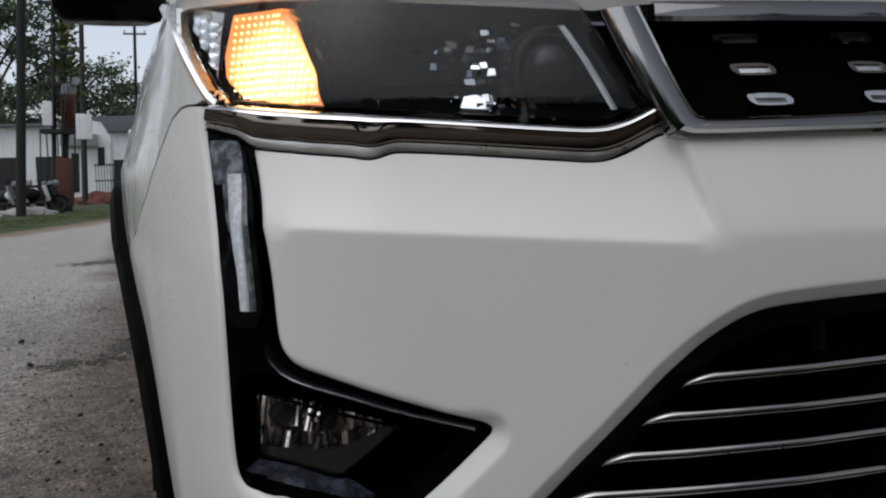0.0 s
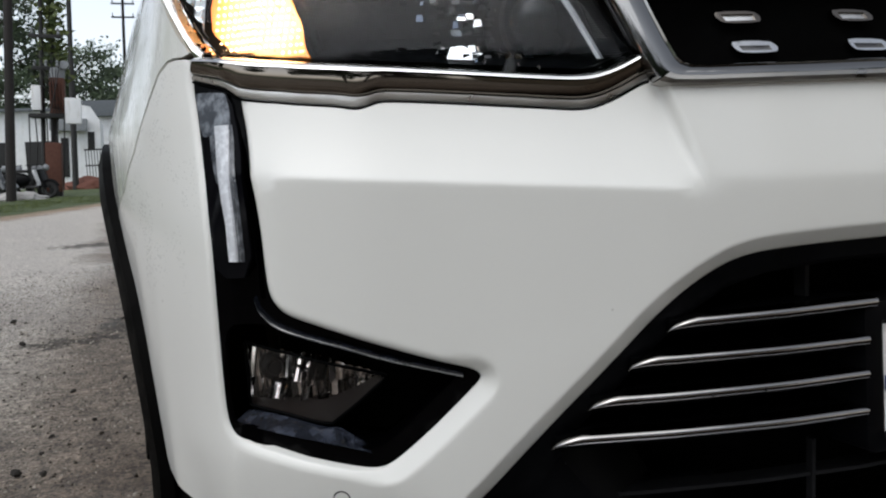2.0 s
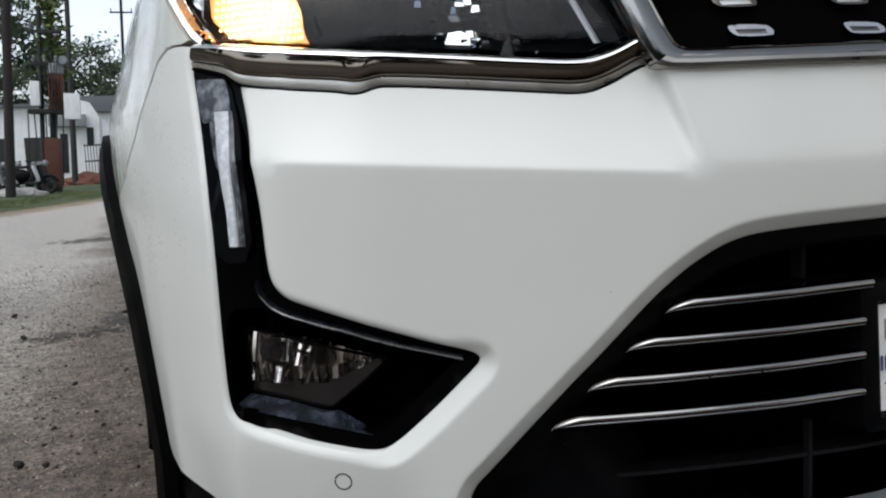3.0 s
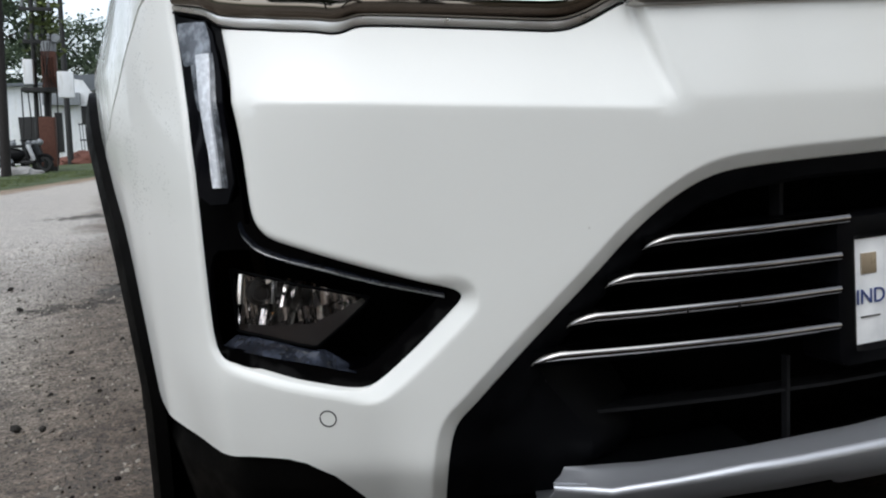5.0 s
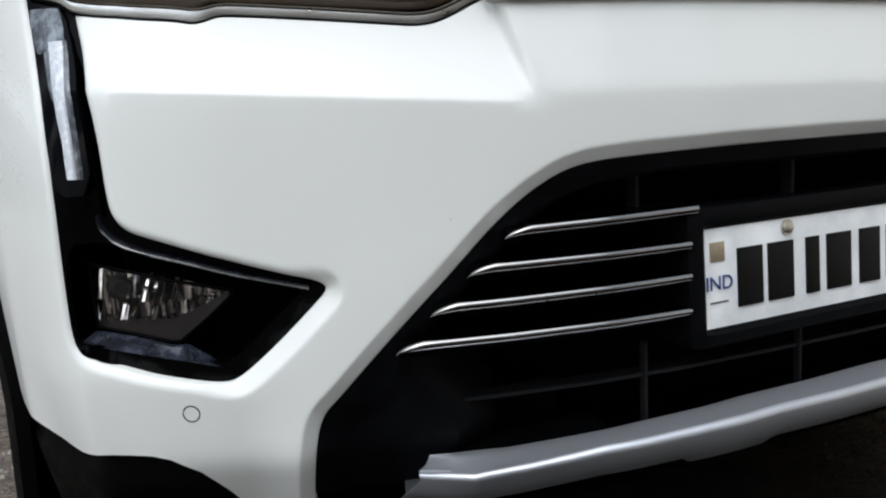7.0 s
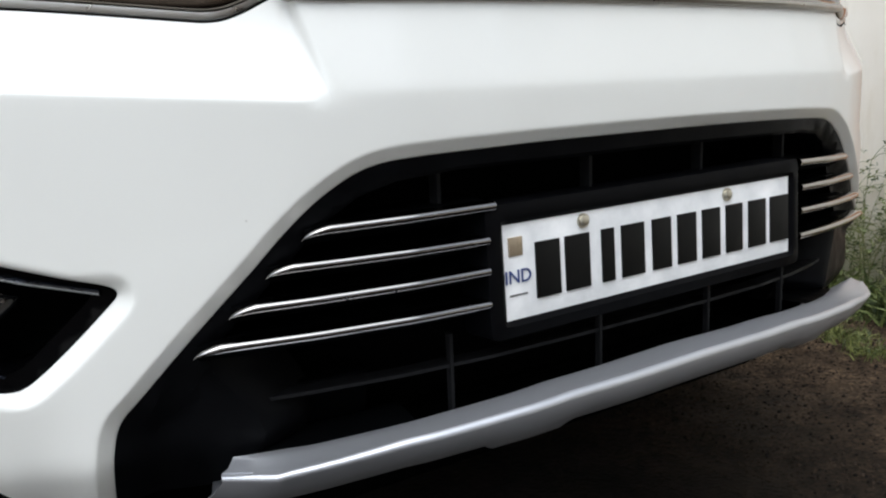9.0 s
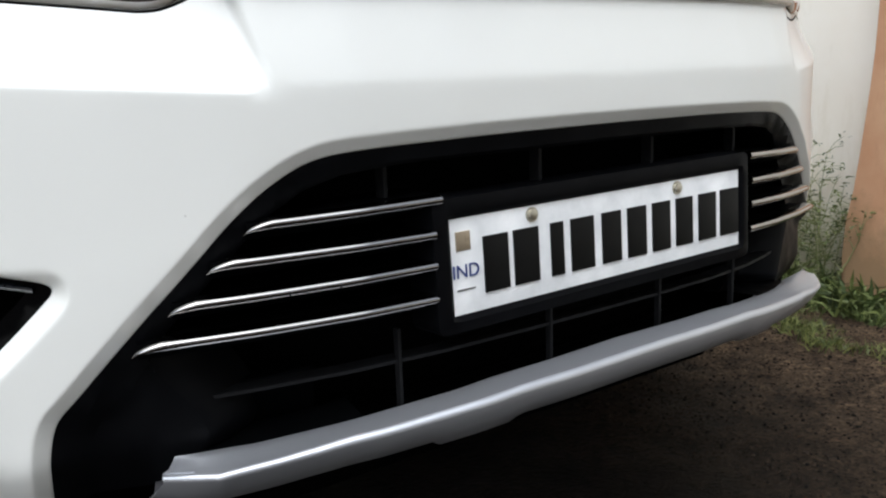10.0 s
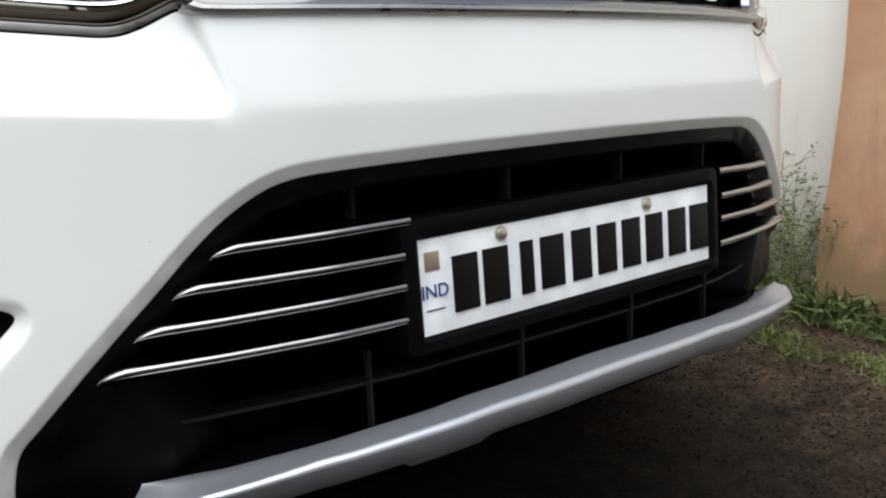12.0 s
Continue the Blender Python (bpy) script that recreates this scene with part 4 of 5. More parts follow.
def skid_lip(car):
    n = 120
    u = np.concatenate([[-.580, -.545], np.linspace(-.517, .517, n - 4), [.545, .580]])
    a = np.abs(u)
    crest_z = np.interp(a, [0, .2, .39, .517, .545, .58], [.388, .384, .371, .353, .352, .350])
    crest_d = np.interp(a, [0, .3, .517, .545, .58], [-.048, -.048, -.046, -.037, -.024])
    back_z = np.interp(a, [0, .2, .39, .48, .545, .58], [.382, .377, .364, .359, .360, .361])
    back_d = np.interp(a, [0, .35, .50, .58], [.014, .012, .006, .000])
    drop = .037 + .007 * (step(.20, .206, a) - step(.292, .298, a))
    upto = lambda lim, more=0.0: np.sign(u) * np.where(a > .5, .5 + (a - .5) * (lim + more * (u > 0) - .5) / .08, a)
    mid = lambda w: (crest_z + (back_z - crest_z) * w, crest_d + (back_d - crest_d) * w)
    rows = []
    rows.append(skin(upto(.554, .024), back_z - .02, back_d + .02))
    rows.append(skin(upto(.554, .024), back_z, back_d))
    for w in (.8, .55, .38, .28):
        z, d = mid(w)
        rows.append(skin(upto(.566 - .012 * w, .036 - .012 * w), z - .002 * math.sin(math.pi * w), d))
    for turn in np.linspace(100, -4, 9):
        rows.append(skin(upto(.566, .037), crest_z - .008 + .008 * math.sin(radians(turn)), crest_d + .008 - .008 * math.cos(radians(turn))))
    rows.append(skin(upto(.576, .028), crest_z - drop * .6, crest_d + .001))
    rows.append(skin(upto(.588, .010), crest_z - drop, crest_d + .006))
    rows.append(skin(u, crest_z - drop - .003, crest_d + .013))
    rows.append(skin(u, crest_z - drop + .002, crest_d + .09))
    bm = ribbon(rows)
    bmesh.ops.holes_fill(bm, edges=[e for e in bm.edges if e.is_boundary], sides=0)
    bmesh.ops.recalc_face_normals(bm, faces=bm.faces[:])
    part("skid_plate", bm, SILVER, car, "silver painted bumper lip", angle=60)
    half = [(0, .325), (.50, .325), (.55, .285), (.56, .20), (0, .20)]
    part("under_tray", patch(both(half), (), lambda u, z: .13 + .8 * (.34 - z), .04, rim=.02), DEEP_BLACK, car)
    # unseen black slab, added to keep light off the ground under the lip
    bm = bmesh.new()
    box(bm, (-.56, .27, .165), (.56, 1.3, .19), .01)
    part("shade_slab", bm, DEEP_BLACK, car)


def wheel(car, side, y):
    c = (CX + side * .80, y, .325)
    hub = empty("wheel", c, car)
    bm = bmesh.new()
    lathe(bm, [(-.10, .22), (-.105, .26), (-.10, .30), (-.085, .318), (-.06, .325), (-.058, .318), (-.05, .318), (-.048, .325), (0, .326), (.048, .325), (.05, .318), (.058, .318), (.06, .325), (.085, .318), (.10, .30), (.105, .26), (.10, .22), (-.10, .22)], (0, 0, 0), "X", 64)
    part("tyre", bm, RUBBER, hub, "dusty black tyre")
    bm = bmesh.new()
    lathe(bm, [(-.09, .222), (.09, .222), (.10, .215), (.095, .205), (.06, .19), (-.08, .19), (-.09, .222)], (0, 0, 0), "X", 48, side)
    for k in range(10):
        t = 2 * math.pi * k / 10
        m = Matrix.Rotation(t, 4, "X")
        made = bmesh.ops.create_cube(bm, size=1)["verts"]
        bmesh.ops.transform(bm, matrix=m @ Matrix.Translation((side * .075, 0, .115)) @ Matrix.Diagonal((.025, .035, .17, 1)), verts=made)
    lathe(bm, [(.0, 0), (.09, 0), (.095, .03), (.08, .05), (.0, .05)], (0, 0, 0), "X", 24, side)
    part("rim", bm, ALLOY, hub, "grey alloy rim")


def body(car):
    """The rest of the car behind the front end."""
    n, m = 60, 26
    u = np.linspace(-1.16, 1.16, n)
    edge = skin(u, np.interp(np.abs(u), [0, .53, .8, 1.08, 1.16], [.930, .940, .964, .968, .988]), np.zeros(n) + .004)
    rows = []
    for k in range(m):
        w = k / (m - 1)
        rear_x = CX + np.clip((edge[:, 0] - CX) * 1.06, -.80, .80)
        x = edge[:, 0] + (rear_x - edge[:, 0]) * w
        y = edge[:, 1] + (1.18 - edge[:, 1] + .12 * (1 - (x - CX) ** 2 / .64) * -1) * w
        crown = 1.10 - .10 * ((x - CX) / .8) ** 2
        z = edge[:, 2] + (crown - edge[:, 2]) * (1 - (1 - w) ** 2.3)
        rows.append(np.stack([x, y, z], -1))
    bm = ribbon(rows)
    bmesh.ops.recalc_face_normals(bm, faces=bm.faces[:])
    bmesh.ops.solidify(bm, geom=bm.faces[:], thickness=.012)
    part("bonnet", bm, WHITE_WET, car, "white bonnet beaded with rain", angle=60)
    # flanks
    flat = lambda side: (lambda y, z, d: np.stack([CX + side * (.918 - d - .34 * np.clip(z - .85, 0, 1) ** 1.2 - .05 * np.clip(.5 - z, 0, 1) - .05 * step(3.6, 4.3, y)), y, z], -1))
    for side in (-1, 1):
        top = [(.985, .99), (.985, 1.02), (1.3, 1.055), (4.25, 1.08), (4.34, .9), (4.36, .5), (4.30, .33)]
        arch = [(3.62 + .42 * math.cos(t), .335 + .42 * math.sin(t)) for t in np.linspace(0, math.pi, 24)]
        low = [(3.62 + .43, .24), *arch, (3.62 - .43, .24), (1.34, .24), (1.345, .335)]
        front = [(ARCH_Y + ARCH_R * math.cos(t), ARCH_Z + ARCH_R * math.sin(t)) for t in np.linspace(0, 1.34, 14)]
        outline = top + low + front
        bm = patch(outline, (), None, .05, place=flat(side), rim=.03)
        bmesh.ops.recalc_face_normals(bm, faces=bm.faces[:])
        flank = part("flank", bm, WHITE_WET, car, "white painted side with door seams", angle=50)
        sill = patch([(1.36, .30), (3.18, .30), (3.18, .22), (1.36, .22)], (), lambda y, z: np.full(len(y), -.012), .08, place=flat(side), rim=.06)
        part("sill_trim", sill, CLADDING, flank)
        for y0 in (1.42, 2.42, 3.30):
            rows_ = [(CX + side * (.921 - .34 * max(z - .85, 0) ** 1.2 - .05 * max(.5 - z, 0)), y0 + .05 * max(.6 - z, 0), z) for z in np.linspace(.34, 1.05, 12)]
            part("door_seam", tube(bmesh.new(), rows_, .003, 5), DEEP_BLACK, flank)
        for y0 in (2.20, 3.10):
            bm = bmesh.new()
            tube(bm, [(CX + side * .905, y0, .93), (CX + side * .945, y0 + .02, .935), (CX + side * .948, y0 + .16, .94), (CX + side * .905, y0 + .19, .94)], .011, 8)
            part("door_handle", bm, WHITE, flank)
        # glass line
        gl = lambda y, z, d: np.stack([CX + side * (.862 - d - .30 * (z - 1.06)), y, z], -1)
        glass_poly = [(1.42, 1.075), (4.05, 1.10), (3.85, 1.50), (2.3, 1.56), (2.0, 1.50)]
        part("side_window", patch(glass_poly, (), None, .12, place=gl, rim=.02), WINDOW, car, "dark tinted side glass")
        frame_poly = [(1.16, 1.045), (4.28, 1.08), (4.0, 1.56), (2.2, 1.615), (1.9, 1.55)]
        part("roof_pillar", patch(frame_poly, [glass_poly], lambda y, z: np.full(len(y), -.006), .08, place=gl, rim=.03), WHITE, car)
        mirror(car, side)
        bm = bmesh.new()
        tube(bm, [(CX + side * .66, 2.15, 1.63), (CX + side * .66, 2.3, 1.685), (CX + side * .66, 3.7, 1.675), (CX + side * .66, 3.85, 1.62)], .014, 8)
        part("roof_rail", bm, SATIN, car)
    n = 24
    xs = np.linspace(-1, 1, n)
    rows = [np.stack([CX + xs * hw, y + .10 * xs ** 2, z - .05 * xs ** 2], -1) for y, z, hw in ((1.08, 1.085, .82), (1.9, 1.56, .70))]
    bm = ribbon(rows)
    bmesh.ops.recalc_face_normals(bm, faces=bm.faces[:])
    bmesh.ops.solidify(bm, geom=bm.faces[:], thickness=.01)
    part("windscreen", bm, WINDOW, car, "dark windscreen")
    rows = [np.stack([CX + xs * hw, y + .06 * xs ** 2, z - .06 * xs ** 2], -1) for y, z, hw in ((1.88, 1.565, .71), (2.2, 1.655, .71), (2.9, 1.68, .71), (3.7, 1.65, .70), (4.1, 1.58, .68))]
    bm = ribbon(rows)
    bmesh.ops.recalc_face_normals(bm, faces=bm.faces[:])
    bmesh.ops.solidify(bm, geom=bm.faces[:], thickness=.02)
    part("roof", bm, WHITE, car)
    rows = [np.stack([CX + xs * hw, y - .05 * xs ** 2, z + 0 * xs], -1) for y, z, hw in ((4.09, 1.56, .68), (4.33, 1.08, .83), (4.40, .9, .86), (4.42, .5, .86), (4.36, .28, .84))]
    bm = ribbon(rows)
    bmesh.ops.recalc_face_normals(bm, faces=bm.faces[:])
    bmesh.ops.solidify(bm, geom=bm.faces[:], thickness=.02)
    part("tailgate", bm, WHITE, car)
    bm = bmesh.new()
    box(bm, (-.72, .30, .19), (.74, 4.2, .30), .02)
    part("underbody", bm, DEEP_BLACK, car)
    bm = bmesh.new()
    box(bm, (-.55, .34, .30), (.57, 1.10, .80), .03)
    part("engine_bay", bm, DEEP_BLACK, car)


def mirror(car, side):
    bm = bmesh.new()
    c = Vector((CX + side * .965, 1.50, 1.19))
    made = bmesh.ops.create_icosphere(bm, subdivisions=3, radius=1)["verts"]
    bmesh.ops.transform(bm, matrix=Matrix.Translation(c) @ Matrix.Diagonal((.125, .07, .085, 1)), verts=made)
    for v in made:
        v.co.z = max(v.co.z, 1.138 + .02 * abs(v.co.x - c.x))
        v.co.y = min(v.co.y, c.y + .03)
    part("wing_mirror", bm, GLOSS_BLACK, car, "black wing mirror")




def droplet_plastic(name, dry, wet, scale):
    """Smooth plastic under clinging drops of water."""
    m, t, b = mat_base(name, dry, .15)
    d = node(t, "ShaderNodeTexVoronoi", Scale=170.0, Randomness=1.0)
    t.links.new(coords(t), d.inputs["Vector"])
    drop = ramp_tex(t, d.outputs["Distance"], [(.12, 1.0), (.42, 0.0)])
    blot = ramp_tex(t, noise_tex(t, scale, 4), [(.45, 0.0), (.65, 1.0)])
    t.links.new(mixed(t, blot, dry, wet), b.inputs["Base Color"])
    b.inputs["Coat Weight"].default_value, b.inputs["Coat Roughness"].default_value = 1.0, .03
    bump(t, b, drop, .15, .001, "Coat Normal")
    return m


WET_BLACK = droplet_plastic("wet_black", (.007, .008, .011), (.028, .034, .05), 45.0)
SATIN_DARK = metal("satin_dark", (.20, .20, .20), .35)
# chrome darkened for the ground and trees that the grille frame mirrors
CHROME_MID = metal("chrome_mid", (.27, .268, .265), .05)
SATIN_MID = metal("satin_mid", (.40, .385, .36), .30)
FLUTED = metal("reflector", (.66, .64, .62), .08, .5)
FACET = metal("facet", (.90, .92, .93), .25)
BLUE_FACET = metal("blue_facet", (.060, .072, .095), .12)
SMOKE = plastic("smoked_plastic", (.009, .0082, .008), .35, spec=.25)
GREY_BLACK = plastic("grey_black", (.007, .007, .0075), .5, spec=.10)
PALE = droplet_plastic("pale_plastic", (.055, .062, .075), (.27, .295, .33), 55.0)
LAMP_BLACK = plastic("lamp_interior", (.0030, .0034, .004), .4, spec=.06)
GUIDE = droplet_plastic("light_guide", (.56, .58, .62), (.80, .83, .87), 120.0)
PALE_DIM = droplet_plastic("pale_edge", (.05, .055, .065), (.16, .17, .19), 70.0)
# blue-grey sky sheen is mixed into the wet black ledge's colour
LEDGE = droplet_plastic("wet_ledge", (.012, .014, .020), (.045, .052, .072), 60.0)
SHADE_BROWN = plastic("lamp_shade", (.022, .018, .017), .4, spec=.3)
PROJECTOR = plastic("projector_glass", (.003, .004, .005), .08, coat=.05, spec=.25)

car = tagged(empty("car"), "white family car parked on a wet rough road, indicator lit", "car")
car_front(car)
body(car)
for side in (-1, 1):
    for y in (ARCH_Y, 3.62):
        wheel(car, side, y)

# ---- ground ----
def ground_mat():
    m, t, b = mat_base("ground_mix", (.2, .19, .17), .85, 0.0, .18)
    vec = coords(t)
    fine, mid, big = noise_tex(t, 120.0, 4, .65, vec), noise_tex(t, 11.0, 6, .65, vec), noise_tex(t, 1.1, 5, .55, vec)
    road = mixed(t, ramp_tex(t, mid, [(.3, 0.0), (.7, 1.0)]), (.060, .044, .031), (.235, .186, .142))
    road = mixed(t, ramp_tex(t, big, [(.42, 0.0), (.62, 1.0)]), road, mixed(t, ramp_tex(t, mid, [(.3, 0.0), (.62, 1.0)]), (.13, .114, .095), (.48, .435, .375)))
    # near-black tone: the car's shade is put into the soil colour
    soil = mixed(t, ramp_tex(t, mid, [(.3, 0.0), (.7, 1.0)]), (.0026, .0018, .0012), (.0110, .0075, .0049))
    dry = mixed(t, ramp_tex(t, mid, [(.3, 0.0), (.7, 1.0)]), (.026, .017, .0105), (.125, .086, .054))
    grass = mixed(t, mid, (.035, .055, .015), (.09, .12, .035))
    sep = t.nodes.new("ShaderNodeSeparateXYZ")
    t.links.new(vec, sep.inputs[0])

    def math_node(op, a, b_):
        n = t.nodes.new("ShaderNodeMath")
        n.operation = op
        for k, v in enumerate((a, b_)):
            if isinstance(v, (int, float)):
                n.inputs[k].default_value = v
            else:
                t.links.new(v, n.inputs[k])
        return n.outputs[0]

    wob = math_node("MULTIPLY", math_node("SUBTRACT", big, .5), 1.6)
    # the road is paler further on
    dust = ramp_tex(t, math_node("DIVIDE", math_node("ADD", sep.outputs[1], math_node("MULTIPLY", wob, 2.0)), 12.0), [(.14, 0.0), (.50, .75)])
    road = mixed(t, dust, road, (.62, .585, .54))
    # browner, darker earth along the car, its edge ragged
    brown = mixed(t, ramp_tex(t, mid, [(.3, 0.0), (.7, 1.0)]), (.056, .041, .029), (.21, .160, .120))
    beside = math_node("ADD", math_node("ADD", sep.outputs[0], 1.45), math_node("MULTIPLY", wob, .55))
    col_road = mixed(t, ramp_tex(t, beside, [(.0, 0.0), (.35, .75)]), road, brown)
    # soil beside the wall; under and before the car its near-black paints shade
    # reaches forward to cut light bounced onto the lower bumper
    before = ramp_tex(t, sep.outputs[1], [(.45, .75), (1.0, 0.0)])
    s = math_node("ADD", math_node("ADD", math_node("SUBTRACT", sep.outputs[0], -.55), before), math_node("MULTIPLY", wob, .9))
    darkened = math_node("MULTIPLY", ramp_tex(t, s, [(.0, 0.0), (.5, 1.0)]), spread(t, math_node("ADD", sep.outputs[1], math_node("MULTIPLY", wob, .6)), -2.2, -.7))
    col = mixed(t, darkened, col_road, soil)
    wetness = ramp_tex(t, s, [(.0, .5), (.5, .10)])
    t.links.new(wetness, b.inputs["Specular IOR Level"])

    def smear(x0, y0, rx, ry):
        """A ragged dark patch of damp earth on the road."""
        dx = math_node("DIVIDE", math_node("SUBTRACT", sep.outputs[0], x0), rx)
        dy = math_node("DIVIDE", math_node("SUBTRACT", sep.outputs[1], y0), ry)
        r2 = math_node("ADD", math_node("MULTIPLY", dx, dx), math_node("MULTIPLY", dy, dy))
        return ramp_tex(t, math_node("ADD", r2, math_node("MULTIPLY", math_node("SUBTRACT", mid, .5), 5.0)), [(.3, .8), (1.0, 0.0)])

    for place in ((-1.22, 3.45, .26, .12), (-1.0, 3.72, .16, .30), (-1.35, 8.7, .5, .35)):
        col = mixed(t, smear(*place), col, (.030, .025, .019))
    # lighter brown earth towards the wall, where the painted shade ends
    col = mixed(t, ramp_tex(t, math_node("ADD", math_node("SUBTRACT", sep.outputs[0], .20), math_node("MULTIPLY", wob, .60)), [(.0, 0.0), (.50, .33), (1.0, 1.0)]), col, dry)
    # grass past the bend of the road
    edge = math_node("SUBTRACT", math_node("MULTIPLY", math_node("SUBTRACT", sep.outputs[1], 15.9), .357), math_node("ADD", sep.outputs[0], 3.3))
    g = math_node("ADD", edge, math_node("MULTIPLY", wob, .5))
    earth = ramp_tex(t, math_node("ADD", g, 1.0), [(.1, 0.0), (.6, 1.0)])
    col = mixed(t, earth, col, (.30, .22, .15))
    col = mixed(t, ramp_tex(t, g, [(.0, 0.0), (.35, 1.0)]), col, grass)
    speck = ramp_tex(t, fine, [(.36, .12), (.47, .85), (.56, 1.1), (.66, 1.7)])
    crumb = noise_tex(t, 42.0, 5, .7, vec)
    col = mixed(t, 1.0, col, ramp_tex(t, crumb, [(.34, .35), (.46, .90), (.56, 1.10), (.68, 1.45)]), "MULTIPLY")
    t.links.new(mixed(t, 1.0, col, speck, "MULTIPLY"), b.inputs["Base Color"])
    t.links.new(ramp_tex(t, big, [(.35, .55), (.6, .92)]), b.inputs["Roughness"])
    h = mixed(t, .5, mixed(t, .5, fine, crumb), mid)
    bump(t, b, h, 1.0, .034)
    return m


def ground_height(x, y):
    near = max(0.0, 1 - max(abs(x) - 2.2, y - 6, -1.5 - y, 0) / 6)
    return near * (.012 * noise.noise((x * 1.7, y * 1.7, 0)) + .007 * noise.noise((x * 7, y * 7, 3)) + .004 * noise.noise((x * 18, y * 18, 7))) - .004


def ground():
    def axis(lo, hi, near_lo, near_hi, fine_gap, n_far):
        far_lo = near_lo - np.geomspace(.3, near_lo - lo, n_far)[::-1]
        far_hi = near_hi + np.geomspace(.3, hi - near_hi, n_far)
        return np.concatenate([far_lo, np.arange(near_lo, near_hi, fine_gap), far_hi])
    xs, ys = axis(-900, 900, -2.2, 2.2, .045, 26), axis(-900, 1500, -1.5, 6.0, .045, 30)
    bm = bmesh.new()
    rows = []
    for y in ys:
        row = []
        for x in xs:
            row.append((x, y, ground_height(x, y)))
        rows.append(row)
    bm = ribbon(rows)
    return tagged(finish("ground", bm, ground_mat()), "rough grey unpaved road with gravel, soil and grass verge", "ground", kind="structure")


def stone_mat():
    m, t, b = mat_base("clod", (.05, .042, .033), .9)
    info = t.nodes.new("ShaderNodeObjectInfo")
    c = mixed(t, info.outputs["Random"], (.010, .008, .006), (.035, .029, .023))
    t.links.new(mixed(t, noise_tex(t, 60, 4), c, (.018, .015, .012)), b.inputs["Base Color"])
    return m


def clod(x, y, r, mat, meshes):
    ob = tagged(new("stone", random.choice(meshes)), "small dark clod lying on the road", "stone", "clods on the road")
    ob.matrix_basis = Matrix.Translation((x, y, r * .25)) @ pose(0, 0, 0, random.uniform(-20, 20), random.uniform(-20, 20), random.uniform(0, 360)) @ Matrix.Diagonal((r, r, r * .7, 1))
    return ob


def stones():
    mat = stone_mat()
    meshes = []
    for k in range(5):
        bm = bmesh.new()
        bmesh.ops.create_icosphere(bm, subdivisions=2, radius=1)
        for v in bm.verts:
            v.co *= 1 + .35 * noise.noise(v.co * 1.6 + Vector((k * 5, 0, 0))) + .15 * noise.noise(v.co * 4 + Vector((k * 9, 0, 0)))
        me = bpy.data.meshes.new("stone")
        bm.to_mesh(me)
        bm.free()
        me.materials.append(mat)
        meshes.append(me)
    for x, y, r in ((-1.244, 1.693, .013), (-1.18, 1.66, .009), (-1.199, 1.83, .007), (-1.187, 1.983, .007), (-1.546, 4.13, .016), (-1.02, 3.9, .014), (-1.432, 3.48, .013), (-1.08, 2.1, .007), (-1.164, 2.487, .010), (-1.0, 2.6, .010)):
        clod(x, y, r, mat, meshes)
    scatter("gravel", (-2.6, -.95), (1.0, 6.5), 7000, (.0018, .0058), gravel_mat("road_gravel", (.035, .029, .022), (.46, .42, .36)), "fine loose gravel scattered on the road", 4)
    scatter("gravel", (-2.3, -.93), (1.05, 5.5), 520, (.0020, .0060), gravel_mat("dark_grit", (.008, .006, .005), (.035, .028, .022)), "dark crumbs of earth scattered on the road", 14)
    scatter("gravel", (.45, 1.65), (-.5, .95), 5200, (.0016, .0046), gravel_mat("soil_gravel", (.004, .0028, .002), (.036, .025, .017)), "brown grit scattered on dark soil", 9)


def gravel_mat(name, a, b_):
    m, t, b = mat_base(name, a, .9, 0.0, .2)
    g = t.nodes.new("ShaderNodeNewGeometry")
    t.links.new(mixed(t, ramp_tex(t, g.outputs["Random Per Island"], [(.2, 0.0), (1.0, 1.0)]), a, b_), b.inputs["Base Color"])
    return m


def scatter(name, xs, ys, n, sizes, mat, label, seed):
    """Small angular grains, joined, lying on the ground."""
    rnd = random.Random(seed)
    verts, faces = [], []
    for _ in range(n):
        x, y = rnd.uniform(*xs), rnd.uniform(*ys)
        r = rnd.uniform(*sizes) * (1.7 if rnd.random() < .06 else 1)
        k = len(verts)
        turn = rnd.uniform(0, 6.28)
        ring = [(r * rnd.uniform(.7, 1.2) * math.cos(turn + i * 1.257), r * rnd.uniform(.7, 1.2) * math.sin(turn + i * 1.257)) for i in range(5)]
        z = ground_height(x, y)
        verts += [(x + px, y + py, z - r * .3) for px, py in ring] + [(x + .6 * px, y + .6 * py, z + r * rnd.uniform(.4, .8)) for px, py in ring]
        faces += [(k + i, k + (i + 1) % 5, k + 5 + (i + 1) % 5, k + 5 + i) for i in range(5)] + [tuple(k + 5 + i for i in range(5))]
    me = bpy.data.meshes.new(name)
    me.from_pydata(verts, [], faces)
    me.materials.append(mat)
    return tagged(new(name, me), label, "gravel", kind="stuff")



ground()
stones()


